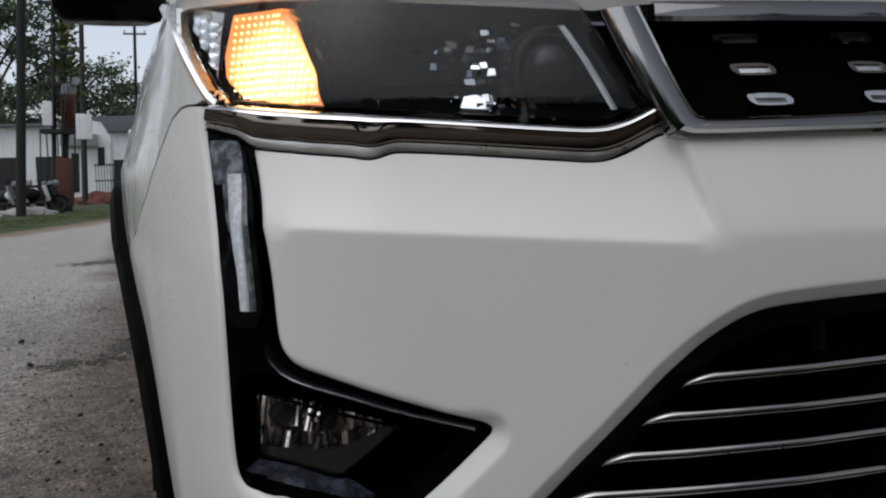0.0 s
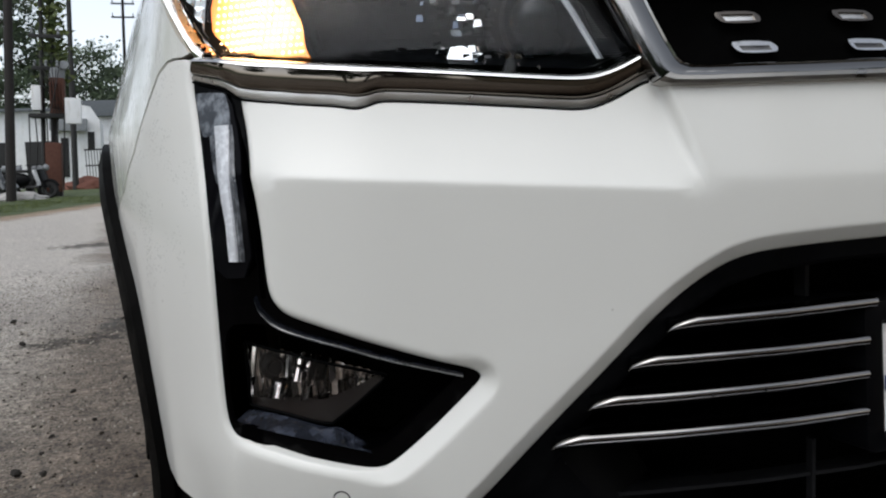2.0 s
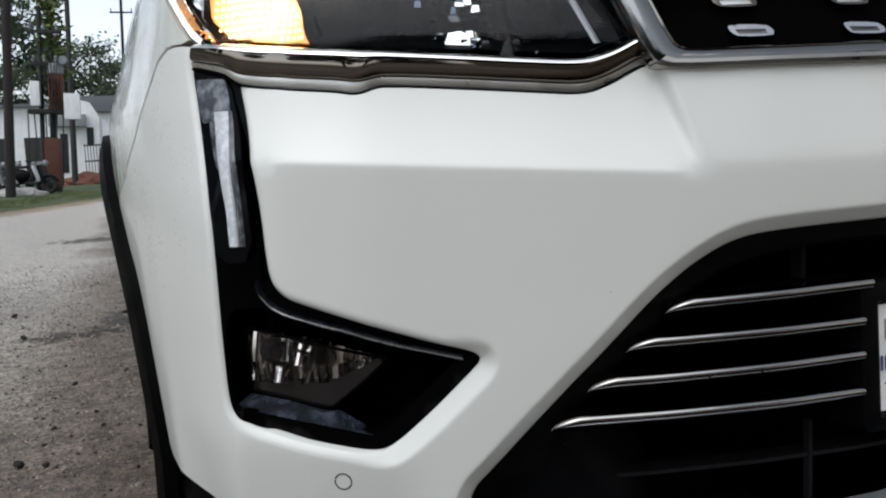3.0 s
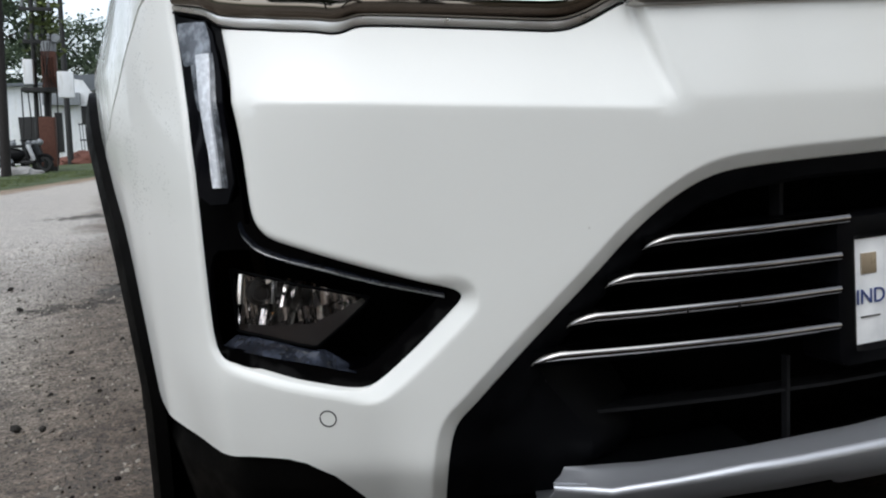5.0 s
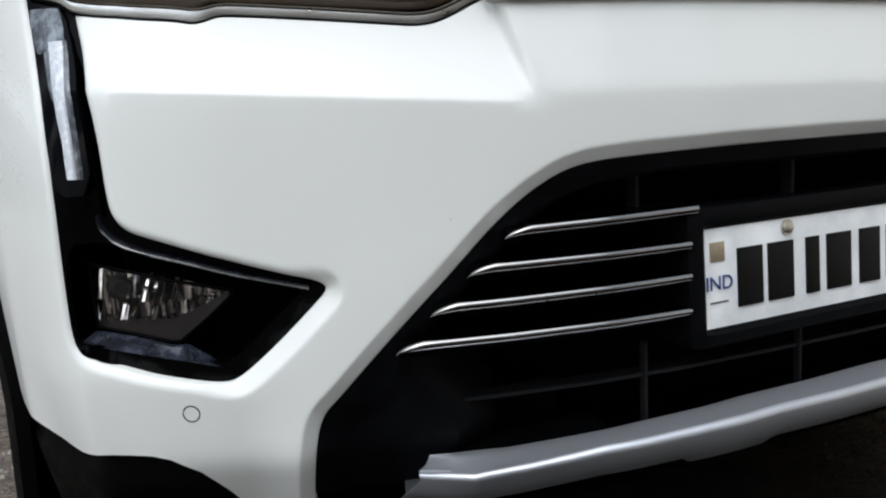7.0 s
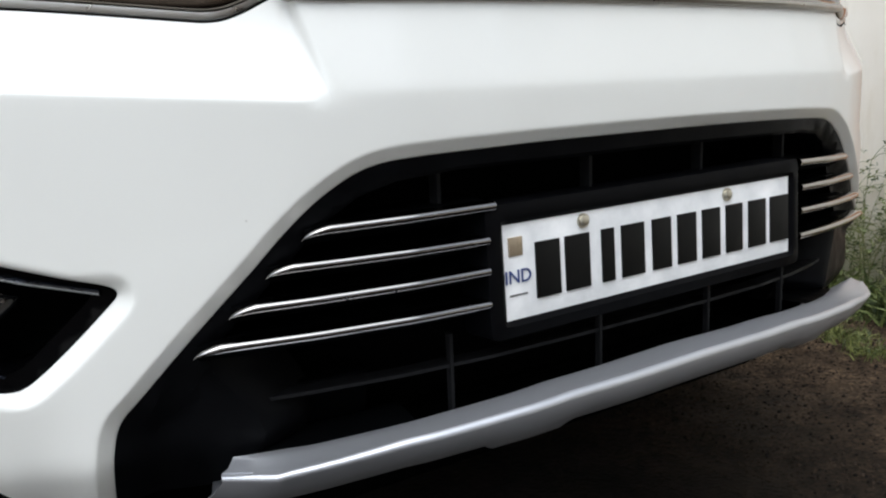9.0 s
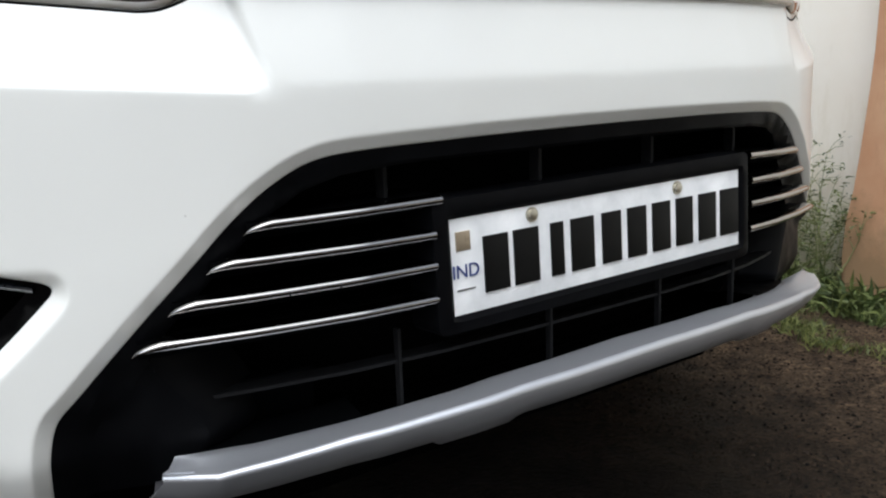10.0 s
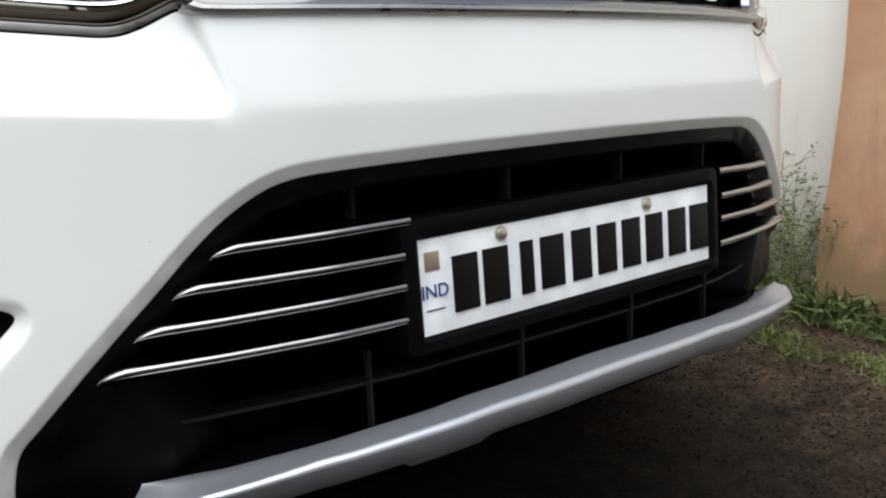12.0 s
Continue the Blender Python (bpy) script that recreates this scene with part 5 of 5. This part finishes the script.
# ---- wall beside the car ----
def wall_mat(name, a, b_, stain, moss=None):
    m, t, b = mat_base(name, a, .85)
    col = mixed(t, ramp_tex(t, noise_tex(t, 2.2, 6), [(.35, 0.0), (.7, 1.0)]), a, b_)
    col = mixed(t, ramp_tex(t, noise_tex(t, 1.0, 6, .7, coords(t, (5, 5, 1.4))), [(.5, 0.0), (.72, .8)]), col, stain)
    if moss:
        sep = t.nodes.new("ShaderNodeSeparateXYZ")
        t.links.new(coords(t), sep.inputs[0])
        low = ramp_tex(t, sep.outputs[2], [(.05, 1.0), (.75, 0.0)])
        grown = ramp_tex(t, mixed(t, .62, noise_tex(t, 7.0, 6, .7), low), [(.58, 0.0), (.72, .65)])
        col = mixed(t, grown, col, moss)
    t.links.new(col, b.inputs["Base Color"])
    bump(t, b, noise_tex(t, 40.0, 5), .15, .004)
    return m


def wall():
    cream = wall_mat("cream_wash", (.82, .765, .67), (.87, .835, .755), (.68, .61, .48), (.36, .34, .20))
    bm = bmesh.new()
    box(bm, (1.78, -12.2, -.1), (2.0, 22, 2.3), .01)
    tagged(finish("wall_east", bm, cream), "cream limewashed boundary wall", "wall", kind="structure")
    # added wall, never in view, for the chrome and lamps to reflect
    bm = bmesh.new()
    box(bm, (-6, -12.2, -.1), (1.78, -12, 2.6), .01)
    tagged(finish("unseen_wall", bm, wall_mat("dull_wash", (.34, .28, .20), (.40, .34, .25), (.22, .17, .12))), "unseen dull ochre wall across the lane, added for reflections", "wall", kind="structure")
    peach = wall_mat("peach_wash", (.44, .215, .110), (.60, .37, .22), (.30, .145, .075), (.15, .115, .055))
    bm = bmesh.new()
    rows = []
    for k in range(26):
        z = -.05 + 2.45 * k / 25
        w = .02 * noise.noise((0, 0, z * 2.5)) + .075 * math.exp(-max(z - .22, 0) / .35) - .02 * math.exp(-max(z, 0) / .08)
        rows.append([(1.80, .52 + w, z), (1.66 - .02 * math.exp(-z / .3), .52 + w, z), (1.655 - .02 * math.exp(-z / .3), .505 + w, z), (1.655 - .02 * math.exp(-z / .3), .335 - w, z), (1.80, .32 - w, z)])
    bm = ribbon(rows)
    bm.verts.ensure_lookup_table()
    bm.faces.new(bm.verts[-5:])
    bmesh.ops.recalc_face_normals(bm, faces=bm.faces[:])
    tagged(finish("pillar", bm, peach), "peach-washed pillar of the boundary wall, stained at its foot", "pillar", kind="structure")


wall()


# ---- plants ----
def leaf_mat(name, a, b_):
    m, t, b = mat_base(name, a, .6)
    g = t.nodes.new("ShaderNodeNewGeometry")
    t.links.new(mixed(t, g.outputs["Random Per Island"], a, b_), b.inputs["Base Color"])
    b.inputs["Subsurface Weight"].default_value = .0
    return m


LEAF, LEAF_DARK = leaf_mat("weed_leaf", (.034, .056, .012), (.150, .180, .050)), leaf_mat("tree_leaf", (.035, .055, .028), (.085, .12, .055))
STEM = plastic("stem", (.16, .17, .07), .7)
BARK = plastic("bark", (.06, .045, .035), .85, .4, 60.0)


def blade(bm, base, lean, length, width, rnd):
    p = Vector(base)
    d = Vector((lean[0], lean[1], 1)).normalized()
    side = d.cross(Vector((rnd.uniform(-1, 1), rnd.uniform(-1, 1), 0))).normalized() * width
    mid, tip = p + d * length * .55, p + d * length + Vector((lean[0], lean[1], -.6)) * length * .35
    v = [bm.verts.new(q) for q in (p - side, p + side, mid + side * .8, mid - side * .8, tip)]
    bm.faces.new((v[0], v[1], v[2], v[3]))
    bm.faces.new((v[3], v[2], v[4]))


def grass_patch(name, spots, label, length, mat, per=60, seed=1):
    rnd = random.Random(seed)
    bm = bmesh.new()
    for x, y, r in spots:
        for _ in range(int(per * (r / .1) ** 1.3)):
            a, q = rnd.uniform(0, 6.283), r * math.sqrt(rnd.random())
            blade(bm, (x + q * math.cos(a), y + q * math.sin(a), -.005), (rnd.gauss(0, .6), rnd.gauss(0, .6)), rnd.uniform(.4, 1.1) * length, rnd.uniform(.05, .09) * length * .5, rnd)
    return tagged(finish(name, bm, mat, smooth=False), label, "grass", kind="stuff")


def weed(x, y, height, seed):
    """A thin tall weed with branching stems and small leaves."""
    rnd = random.Random(seed)
    ob = tagged(empty("weed", (x, y, 0)), "thin tall weed with sparse small leaves by the wall", "weed", "weeds by the wall")
    stems, leaves = bmesh.new(), bmesh.new()
    for _ in range(4):
        p, d, pts = Vector((rnd.gauss(0, .03), rnd.gauss(0, .03), 0)), Vector((rnd.gauss(0, .12), rnd.gauss(0, .12), 1)), []
        n = 9
        h = height * rnd.uniform(.6, 1.05)
        for k in range(n):
            pts.append(p.copy())
            p += d.normalized() * h / n
            d += Vector((rnd.gauss(0, .12), rnd.gauss(0, .12), 0))
        tube(stems, pts, [.002 * (1 - k / n) + .0006 for k in range(n)], 5)
        for k in range(2, n):
            for _ in range(2):
                q = pts[k] + Vector((rnd.gauss(0, 1), rnd.gauss(0, 1), rnd.uniform(.2, 1))).normalized() * rnd.uniform(.02, .07)
                tube(stems, [pts[k], (pts[k] + q) / 2 + Vector((0, 0, .008)), q], [.0014, .001, .0006], 4)
                for _ in range(3):
                    blade(leaves, q + Vector((rnd.gauss(0, .008), rnd.gauss(0, .008), rnd.gauss(0, .008))), (rnd.gauss(0, 1.2), rnd.gauss(0, 1.2)), rnd.uniform(.007, .018), .003, rnd)
    part("stem", stems, STEM, ob)
    part("leaves", leaves, LEAF, ob, smooth=False)


rnd = random.Random(8)
GRASS = leaf_mat("grass_blade", (.040, .058, .012), (.200, .215, .060))
grass_patch("grass", [(1.64 + rnd.gauss(0, .05), rnd.uniform(.62, 1.3), rnd.uniform(.04, .09)) for _ in range(20)] + [(rnd.uniform(1.48, 1.64), rnd.uniform(.27, .60), rnd.uniform(.03, .07)) for _ in range(22)],
            "low green weeds and grass along the wall foot", .06, LEAF, 90)
for n, ends, lab in ((15, ((1.37, .60), (1.24, .37)), "ragged yellow-green grass tuft on the bare soil"), (11, ((1.33, .27), (1.19, .16)), "low spreading grass tuft beside a bare patch")):
    spots = []
    for _ in range(n):
        w = rnd.random()
        spots.append((ends[0][0] + (ends[1][0] - ends[0][0]) * w + rnd.gauss(0, .025), ends[0][1] + (ends[1][1] - ends[0][1]) * w + rnd.gauss(0, .025), rnd.uniform(.02, .055)))
    grass_patch("grass", spots, lab, .048, GRASS, 110, 20 + n)
grass_patch("grass", [(rnd.uniform(1.56, 1.72), rnd.uniform(.54, .95), rnd.uniform(.05, .09)) for _ in range(16)] + [(rnd.uniform(1.52, 1.63), rnd.uniform(.30, .52), rnd.uniform(.03, .06)) for _ in range(8)], "dense leafy weeds at the wall foot", .15, LEAF, 60, 6)
bm = bmesh.new()
box(bm, (-.012, -.007, 0), (.012, .007, .004), .0015)
scrap = tagged(finish("paper_scrap", bm, PLATE_WHITE), "small white scrap of paper on the ground", "litter")
scrap.matrix_basis = pose(1.585, .376, .006, 8, -6, 30)
for k, (x, y, h) in enumerate(((1.68, .80, .46), (1.66, .75, .38), (1.70, .90, .50), (1.67, 1.0, .42), (1.69, .69, .52), (1.67, .63, .44), (1.71, .60, .36), (1.64, .86, .34))):
    weed(x, y, h, 30 + k)


# ---- things down the road ----
CONCRETE = plastic("concrete_pole", (.014, .011, .010), .85, .4, 80.0)
RUST = plastic("rust", (.080, .030, .018), .8, .4, 50.0)
GREY_STEEL = plastic("grey_steel", (.20, .21, .22), .5)
WHITE_WASH = wall_mat("white_wash", (.80, .81, .82), (.88, .88, .88), (.62, .61, .57))
DARK_STEEL = plastic("dark_steel", (.012, .0115, .011), .6)
ROOF_GREY = plastic("roof_sheet", (.10, .11, .12), .6)
BRICK_RED = plastic("brick_rubble", (.11, .042, .028), .9, .4, 30.0)


def pole(name, base, height, radius, lean, label, mat=CONCRETE, arms=0):
    ob = tagged(empty(name, base), label, "pole")
    bm = bmesh.new()
    tube(bm, [(0, 0, -.3), (lean * height * .5, 0, height * .5), (lean * height, 0, height)], [radius, radius * .85, radius * .7], 12)
    part("shaft", bm, mat, ob)
    for k in range(arms):
        z = height - .5 - .9 * k
        bm = bmesh.new()
        box(bm, (lean * z - .75, -.06, z - .05), (lean * z + .75, .06, z + .05), .01)
        part("cross_arm", bm, DARK_STEEL, ob)
        for x in (-.65, 0, .65):
            bm = bmesh.new()
            lathe(bm, [(0, 0), (0, .03), (.08, .05), (.12, .03), (.2, .05), (.24, .0)], (lean * z + x, 0, z + .05), "Z", 8)
            part("insulator", bm, GREY_STEEL, ob)
    return ob


pole("utility_pole", (-4.31, 26.2, 0), 9.5, .14, .076, "dark leaning utility pole on the grass verge")
pole("utility_pole", (-3.755, 29.8, 0), 9.5, .08, .063, "slim steel transformer pole", DARK_STEEL)
pole("utility_pole", (-3.43, 30.0, 0), 9.5, .12, .056, "slim steel transformer pole with creeper", DARK_STEEL)
pole("utility_pole", (-3.39, 39.0, 0), 9.5, .13, .0475, "grey concrete pole behind the transformer", DARK_STEEL)
pole("utility_pole", (-1.39, 62.0, 0), 12.4, .13, .042, "distant power pole with cross arms", CONCRETE, 2)


def transformer():
    ob = tagged(empty("transformer", (-3.62, 29.6, .52)), "rusty pole-mounted transformer on a steel platform", "transformer")
    bm = bmesh.new()
    box(bm, (-.40, -.35, 1.98), (.80, .35, 2.12), .02)
    part("platform", bm, DARK_STEEL, ob)
    bm = bmesh.new()
    box(bm, (.20, -.32, 2.12), (.64, .32, 3.25), .06)
    part("tank", bm, RUST, ob)
    for k in range(5):
        bm = bmesh.new()
        box(bm, (.235 + .085 * k, -.44, 2.3), (.26 + .085 * k, -.33, 3.1), .01)
        part("cooling_fin", bm, RUST, ob)
    bm = bmesh.new()
    lathe(bm, [(0, 0), (0, .24), (.3, .24), (.34, .1), (.34, 0)], (.42, 0, 3.26), "Z", 16)
    part("conservator", bm, GREY_STEEL, ob)
    bm = bmesh.new()
    box(bm, (-.34, -.25, 2.22), (-.05, .2, 3.0), .05)
    part("switch_box", bm, WHITE_WASH, ob)
    bm = bmesh.new()
    lathe(bm, [(-.1, 0), (-.1, .13), (.1, .15), (.16, .1), (.16, 0)], (.66, -.3, 3.65), "Y", 18)
    part("lamp_dish", bm, GREY_STEEL, ob)
    for k in range(7):
        x = -.42 + .17 * k
        bm = bmesh.new()
        tube(bm, [(x, -.2, 2.1), (x + .06 * math.sin(k), -.28, 1.2), (x - .1 * math.cos(k), -.2, -.3)], .022, 5)
        part("cable", bm, DARK_STEEL, ob)
    bm = bmesh.new()
    box(bm, (.64, -.42, 1.80), (1.12, -.15, 2.62), .04)
    part("junction_box", bm, WHITE_WASH, ob)
    for z, x0, x1 in ((3.55, -.30, .55), (4.55, -.34, .62), (6.1, -.40, .70)):
        bm = bmesh.new()
        box(bm, (x0, -.16, z - .06), (x1, -.06, z + .06), .01)
        arm = part("cross_arm", bm, DARK_STEEL, ob)
        for k in range(3):
            bm = bmesh.new()
            lathe(bm, [(0, 0), (0, .03), (.07, .055), (.11, .03), (.17, .055), (.22, 0)], (x0 + .1 + k * (x1 - x0 - .2) / 2, -.11, z + .05), "Z", 8)
            part("insulator", bm, GREY_STEEL, arm)
    for k in range(8):
        x0, x1, z0 = -.35 + .13 * k, .95 - .11 * k, 3.5 + .25 * (k % 3)
        bm = bmesh.new()
        tube(bm, [(x0 + (x1 - x0) * w, -.3 - .02 * k, z0 + (2.05 - z0) * w - .5 * w * (1 - w)) for w in np.linspace(0, 1, 8)], .014, 5)
        part("cable", bm, DARK_STEEL, ob)
    ob.rotation_euler = (0, radians(2.5), 0)


def cabinet():
    ob = tagged(empty("switch_cabinet", (-3.38, 29.2, 0)), "rusty brown electrical cabinet on legs", "cabinet")
    bm = bmesh.new()
    box(bm, (-.24, -.3, .15), (.23, .3, 1.70), .03)
    part("body", bm, RUST, ob)
    for x in (-.02,):
        bm = bmesh.new()
        box(bm, (x - .19, -.325, .22), (x + .22, -.302, 1.63), .008)
        part("door", bm, RUST, ob)
    ob.rotation_euler = (0, radians(3), 0)
    for x in (-.19, .18):
        bm = bmesh.new()
        box(bm, (x - .04, -.25, -.1), (x + .04, .25, .16))
        part("leg", bm, DARK_STEEL, ob)


def scooter(x, y, turn, color, label):
    ob = tagged(empty("scooter", (x, y, 0)), label, "scooter", "scooters on the verge")
    ob.rotation_euler = (0, 0, radians(turn))
    for wy in (-.6, .6):
        bm = bmesh.new()
        lathe(bm, [(-.06, .14), (-.06, .22), (0, .26), (.06, .22), (.06, .14), (-.06, .14)], (0, wy, .26), "X", 20)
        part("wheel", bm, RUBBER, ob)
    bm = bmesh.new()
    made = bmesh.ops.create_icosphere(bm, subdivisions=3, radius=1, matrix=Matrix.Translation((0, .42, .58)) @ Matrix.Diagonal((.20, .46, .22, 1)))["verts"]
    for v in made:
        v.co.z = min(v.co.z, .77 - .1 * max(v.co.y - .5, 0))
    part("rear_body", bm, color, ob)
    bm = bmesh.new()
    box(bm, (-.17, -.34, .30), (.17, .08, .38), .03)
    part("floor_board", bm, DARK_STEEL, ob)
    bm = bmesh.new()
    box(bm, (-.19, -.46, .30), (.19, -.38, .88), .035, Matrix.Rotation(radians(-16), 4, "X"))
    part("apron", bm, color, ob)
    bm = bmesh.new()
    lathe(bm, [(-.07, .24), (-.075, .28), (0, .31), (.075, .28), (.07, .24)], (0, -.6, .27), "X", 20)
    for v in [v for v in bm.verts if v.co.z < .34]:
        bm.verts.remove(v)
    part("mudguard", bm, color, ob)
    bm = bmesh.new()
    box(bm, (-.13, .0, .78), (.13, .72, .87), .04)
    part("seat", bm, RUBBER, ob)
    bm = bmesh.new()
    tube(bm, [(-.33, -.36, 1.02), (-.1, -.45, 1.0), (.1, -.45, 1.0), (.33, -.36, 1.02)], .025, 6)
    tube(bm, [(0, -.62, .3), (0, -.45, 1.0)], .03, 6)
    part("handlebar", bm, DARK_STEEL, ob)
    bm = bmesh.new()
    bmesh.ops.create_icosphere(bm, subdivisions=2, radius=.10, matrix=Matrix.Translation((0, -.52, .92)))
    part("headlamp", bm, GREY_STEEL, ob)


def shed(x0, x1, y, h, label, roof=.35):
    ob = tagged(empty("shed", (x0, y, 0)), label, "building")
    bm = bmesh.new()
    box(bm, (0, 0, -.2), (x1 - x0, 5, h), .02)
    part("wall", bm, WHITE_WASH, ob)
    bm = bmesh.new()
    box(bm, (-.3, -.5, h), (x1 - x0 + .3, 5.4, h + roof), .04)
    part("roof", bm, ROOF_GREY, ob)
    for k in range(int((x1 - x0) / 2.2)):
        bm = bmesh.new()
        box(bm, (.35 + 2.2 * k, -.05, -.1), (1.75 + 2.2 * k, .05, 2.35), .02)
        part("doorway", bm, DARK_STEEL, ob)


def small_house(x, y):
    ob = tagged(empty("house", (x, y, 0)), "small whitewashed house with a grey eave and a cut gable", "building")
    ob.rotation_euler = (0, radians(2.5), 0)
    bm = bmesh.new()
    box(bm, (-1.0, 0, -.3), (.98, 4, 2.66), .02)
    part("wall", bm, WHITE_WASH, ob)
    outline = [(.06, 2.66), (.06, 3.86), (.58, 3.76), (.98, 3.10), (.98, 2.66)]
    bm = bmesh.new()
    near, back = ([bm.verts.new((px, py, pz)) for px, pz in outline] for py in (0, 4))
    bm.faces.new(near)
    bm.faces.new(back[::-1])
    for k in range(len(outline)):
        bm.faces.new((near[k], back[k], back[(k + 1) % 5], near[(k + 1) % 5]))
    bmesh.ops.recalc_face_normals(bm, faces=bm.faces[:])
    part("gable", bm, WHITE_WASH, ob)
    bm = bmesh.new()
    box(bm, (-1.15, -.55, 2.62), (.42, 4, 3.18), .03)
    part("eave", bm, GREY_STEEL, ob)
    for x0, x1, z0, z1 in ((.42, .72, 1.75, 2.6), (-.72, -.40, .5, 2.3)):
        bm = bmesh.new()
        box(bm, (x0, -.04, z0), (x1, .04, z1), .01)
        part("doorway", bm, DARK_STEEL, ob)


def gate(x, y):
    ob = tagged(empty("gate", (x, y, 0)), "dark steel bar gate", "gate")
    for k in range(8):
        bm = bmesh.new()
        box(bm, (.12 * k - .015, -.02, -.06), (.12 * k + .015, .02, 1.75))
        part("bar", bm, DARK_STEEL, ob)
    for z in (.2, 1.0, 1.7):
        bm = bmesh.new()
        box(bm, (-.05, -.03, z - .03), (.89, .03, z + .03))
        part("rail", bm, DARK_STEEL, ob)


def heap(x, y, w, h, mat, label, name):
    bm = bmesh.new()
    bmesh.ops.create_icosphere(bm, subdivisions=4, radius=1)
    for v in bm.verts:
        v.co *= 1 + .25 * noise.noise(v.co * 2.2) + .10 * noise.noise(v.co * 8)
        v.co = Vector((x + v.co.x * w, y + v.co.y * w * .6, max(v.co.z, -.2) * h))
    tagged(finish(name, bm, mat), label, name.split("_")[-1])


def tree(x, y, height, spread, seed, n=2600, size=.42):
    rnd = random.Random(seed)
    ob = tagged(empty("tree", (x, y, 0)), "dark leafy roadside tree with an open crown", "tree", "trees down the road")
    wood = bmesh.new()
    tube(wood, [(0, 0, -.3), (.15, 0, height * .3), (.0, .1, height * .6), (.1, 0, height * .9)], [.30, .24, .16, .05], 10)
    clumps = []
    for k in range(17):
        t = rnd.uniform(.28, .98)
        a, r = rnd.uniform(0, 6.283), spread * (1 - .55 * abs(t - .55)) * rnd.uniform(.35, 1)
        c = Vector((r * math.cos(a), r * math.sin(a), height * t + rnd.uniform(-.4, .4)))
        tube(wood, [(.08, .03, height * t * .75), (c.x * .5, c.y * .5, height * t * .9), tuple(c)], [.09, .06, .02], 6)
        clumps.append((c, rnd.uniform(.7, 1.5) * spread * .32))
    part("trunk", wood, BARK, ob)
    leaves = bmesh.new()
    for _ in range(n):
        c, r = rnd.choice(clumps)
        q = c + Vector((rnd.gauss(0, 1), rnd.gauss(0, 1), rnd.gauss(0, .55))) * r * .55
        d = Vector((rnd.gauss(0, 1), rnd.gauss(0, 1), rnd.gauss(0, 1))).normalized()
        s = d.orthogonal().normalized() * size * rnd.uniform(.5, 1.1) * .5
        d = d * size * rnd.uniform(.6, 1.2)
        vs = [leaves.verts.new(q + w) for w in (-d * .5, s, d * .5, -s)]
        leaves.faces.new(vs)
    part("crown", leaves, LEAF_DARK, ob, smooth=False)


transformer()
cabinet()
scooter(-4.15, 28.4, 75, WHITE_WASH, "white scooter parked by the pole")
scooter(-4.75, 28.9, 60, DARK_STEEL, "dark motorcycle parked by the pole")
scooter(-5.1, 27.8, 80, GREY_STEEL, "grey scooter parked by the pole")
scooter(-4.45, 29.4, 85, DARK_STEEL, "dark motorcycle parked by the cabinet")
scooter(-3.95, 27.9, 70, GREY_BLACK, "black scooter parked by the verge")
shed(-13.0, -4.2, 47, 3.85, "long low whitewashed shed with a thin roof", .14)
shed(-3.4, 6.0, 56, 4.05, "whitewashed building with a grey sheet roof", .95)
small_house(-3.42, 42.5)
gate(-2.95, 40.5)
heap(-2.75, 39.6, 1.25, .5, BRICK_RED, "low red-brown mound of earth and broken brick", "earth_mound")
heap(-4.25, 27.0, .8, .24, wall_mat("stone_dust", (.30, .29, .28), (.42, .41, .39), (.2, .19, .17)), "pale grey mound of stone dust on the verge", "dust_mound")
# south row unseen, added to dim low sky; west three added for wing reflections
for k, (x, y, h, s) in enumerate(((3.0, -14.5, 9, 3.4), (7.5, -14.0, 9.5, 3.6), (12.5, -12, 9, 3.4), (-2.5, -15.0, 10, 3.8), (-8.0, -14.5, 9.5, 3.8), (-13.5, -13.0, 10, 4.0), (-9.0, 58, 12.5, 4.2), (-5.0, 64, 9.0, 4.2), (-14, 60, 13, 5.0), (-2.2, 72, 7.0, 3.2), (-19, 66, 13, 6), (4.5, 80, 7, 4.5), (-16.0, 1.5, 5.6, 3.0), (-17.5, 9.0, 6.4, 3.4), (-16.0, 17.5, 5.8, 3.2))):
    tree(x, y, h, s, 60 + k, 10000 if y < 20 else 9000, .30 if y < 20 else .27)
rnd = random.Random(12)
grass_patch("verge_grass", [(-4.6 + .36 * (y - 15.9) * .9 + rnd.uniform(-2.2, .6), y, rnd.uniform(.2, .5)) for y in [rnd.uniform(14, 26) for _ in range(60)]], "rough green grass on the road verge", .11, LEAF, 16, 5)
# creeper on the transformer pole
rnd = random.Random(3)
bm = bmesh.new()
for _ in range(1100):
    z = rnd.uniform(3.6, 9.0)
    q = Vector((-3.40 + .056 * z + rnd.gauss(0, .22), 29.9 + rnd.gauss(0, .12), z))
    blade(bm, q, (rnd.gauss(0, 1), rnd.gauss(0, 1)), rnd.uniform(.1, .25), .06, rnd)
tagged(finish("creeper", bm, LEAF, smooth=False), "green creeper climbing a steel pole", "creeper", kind="stuff")
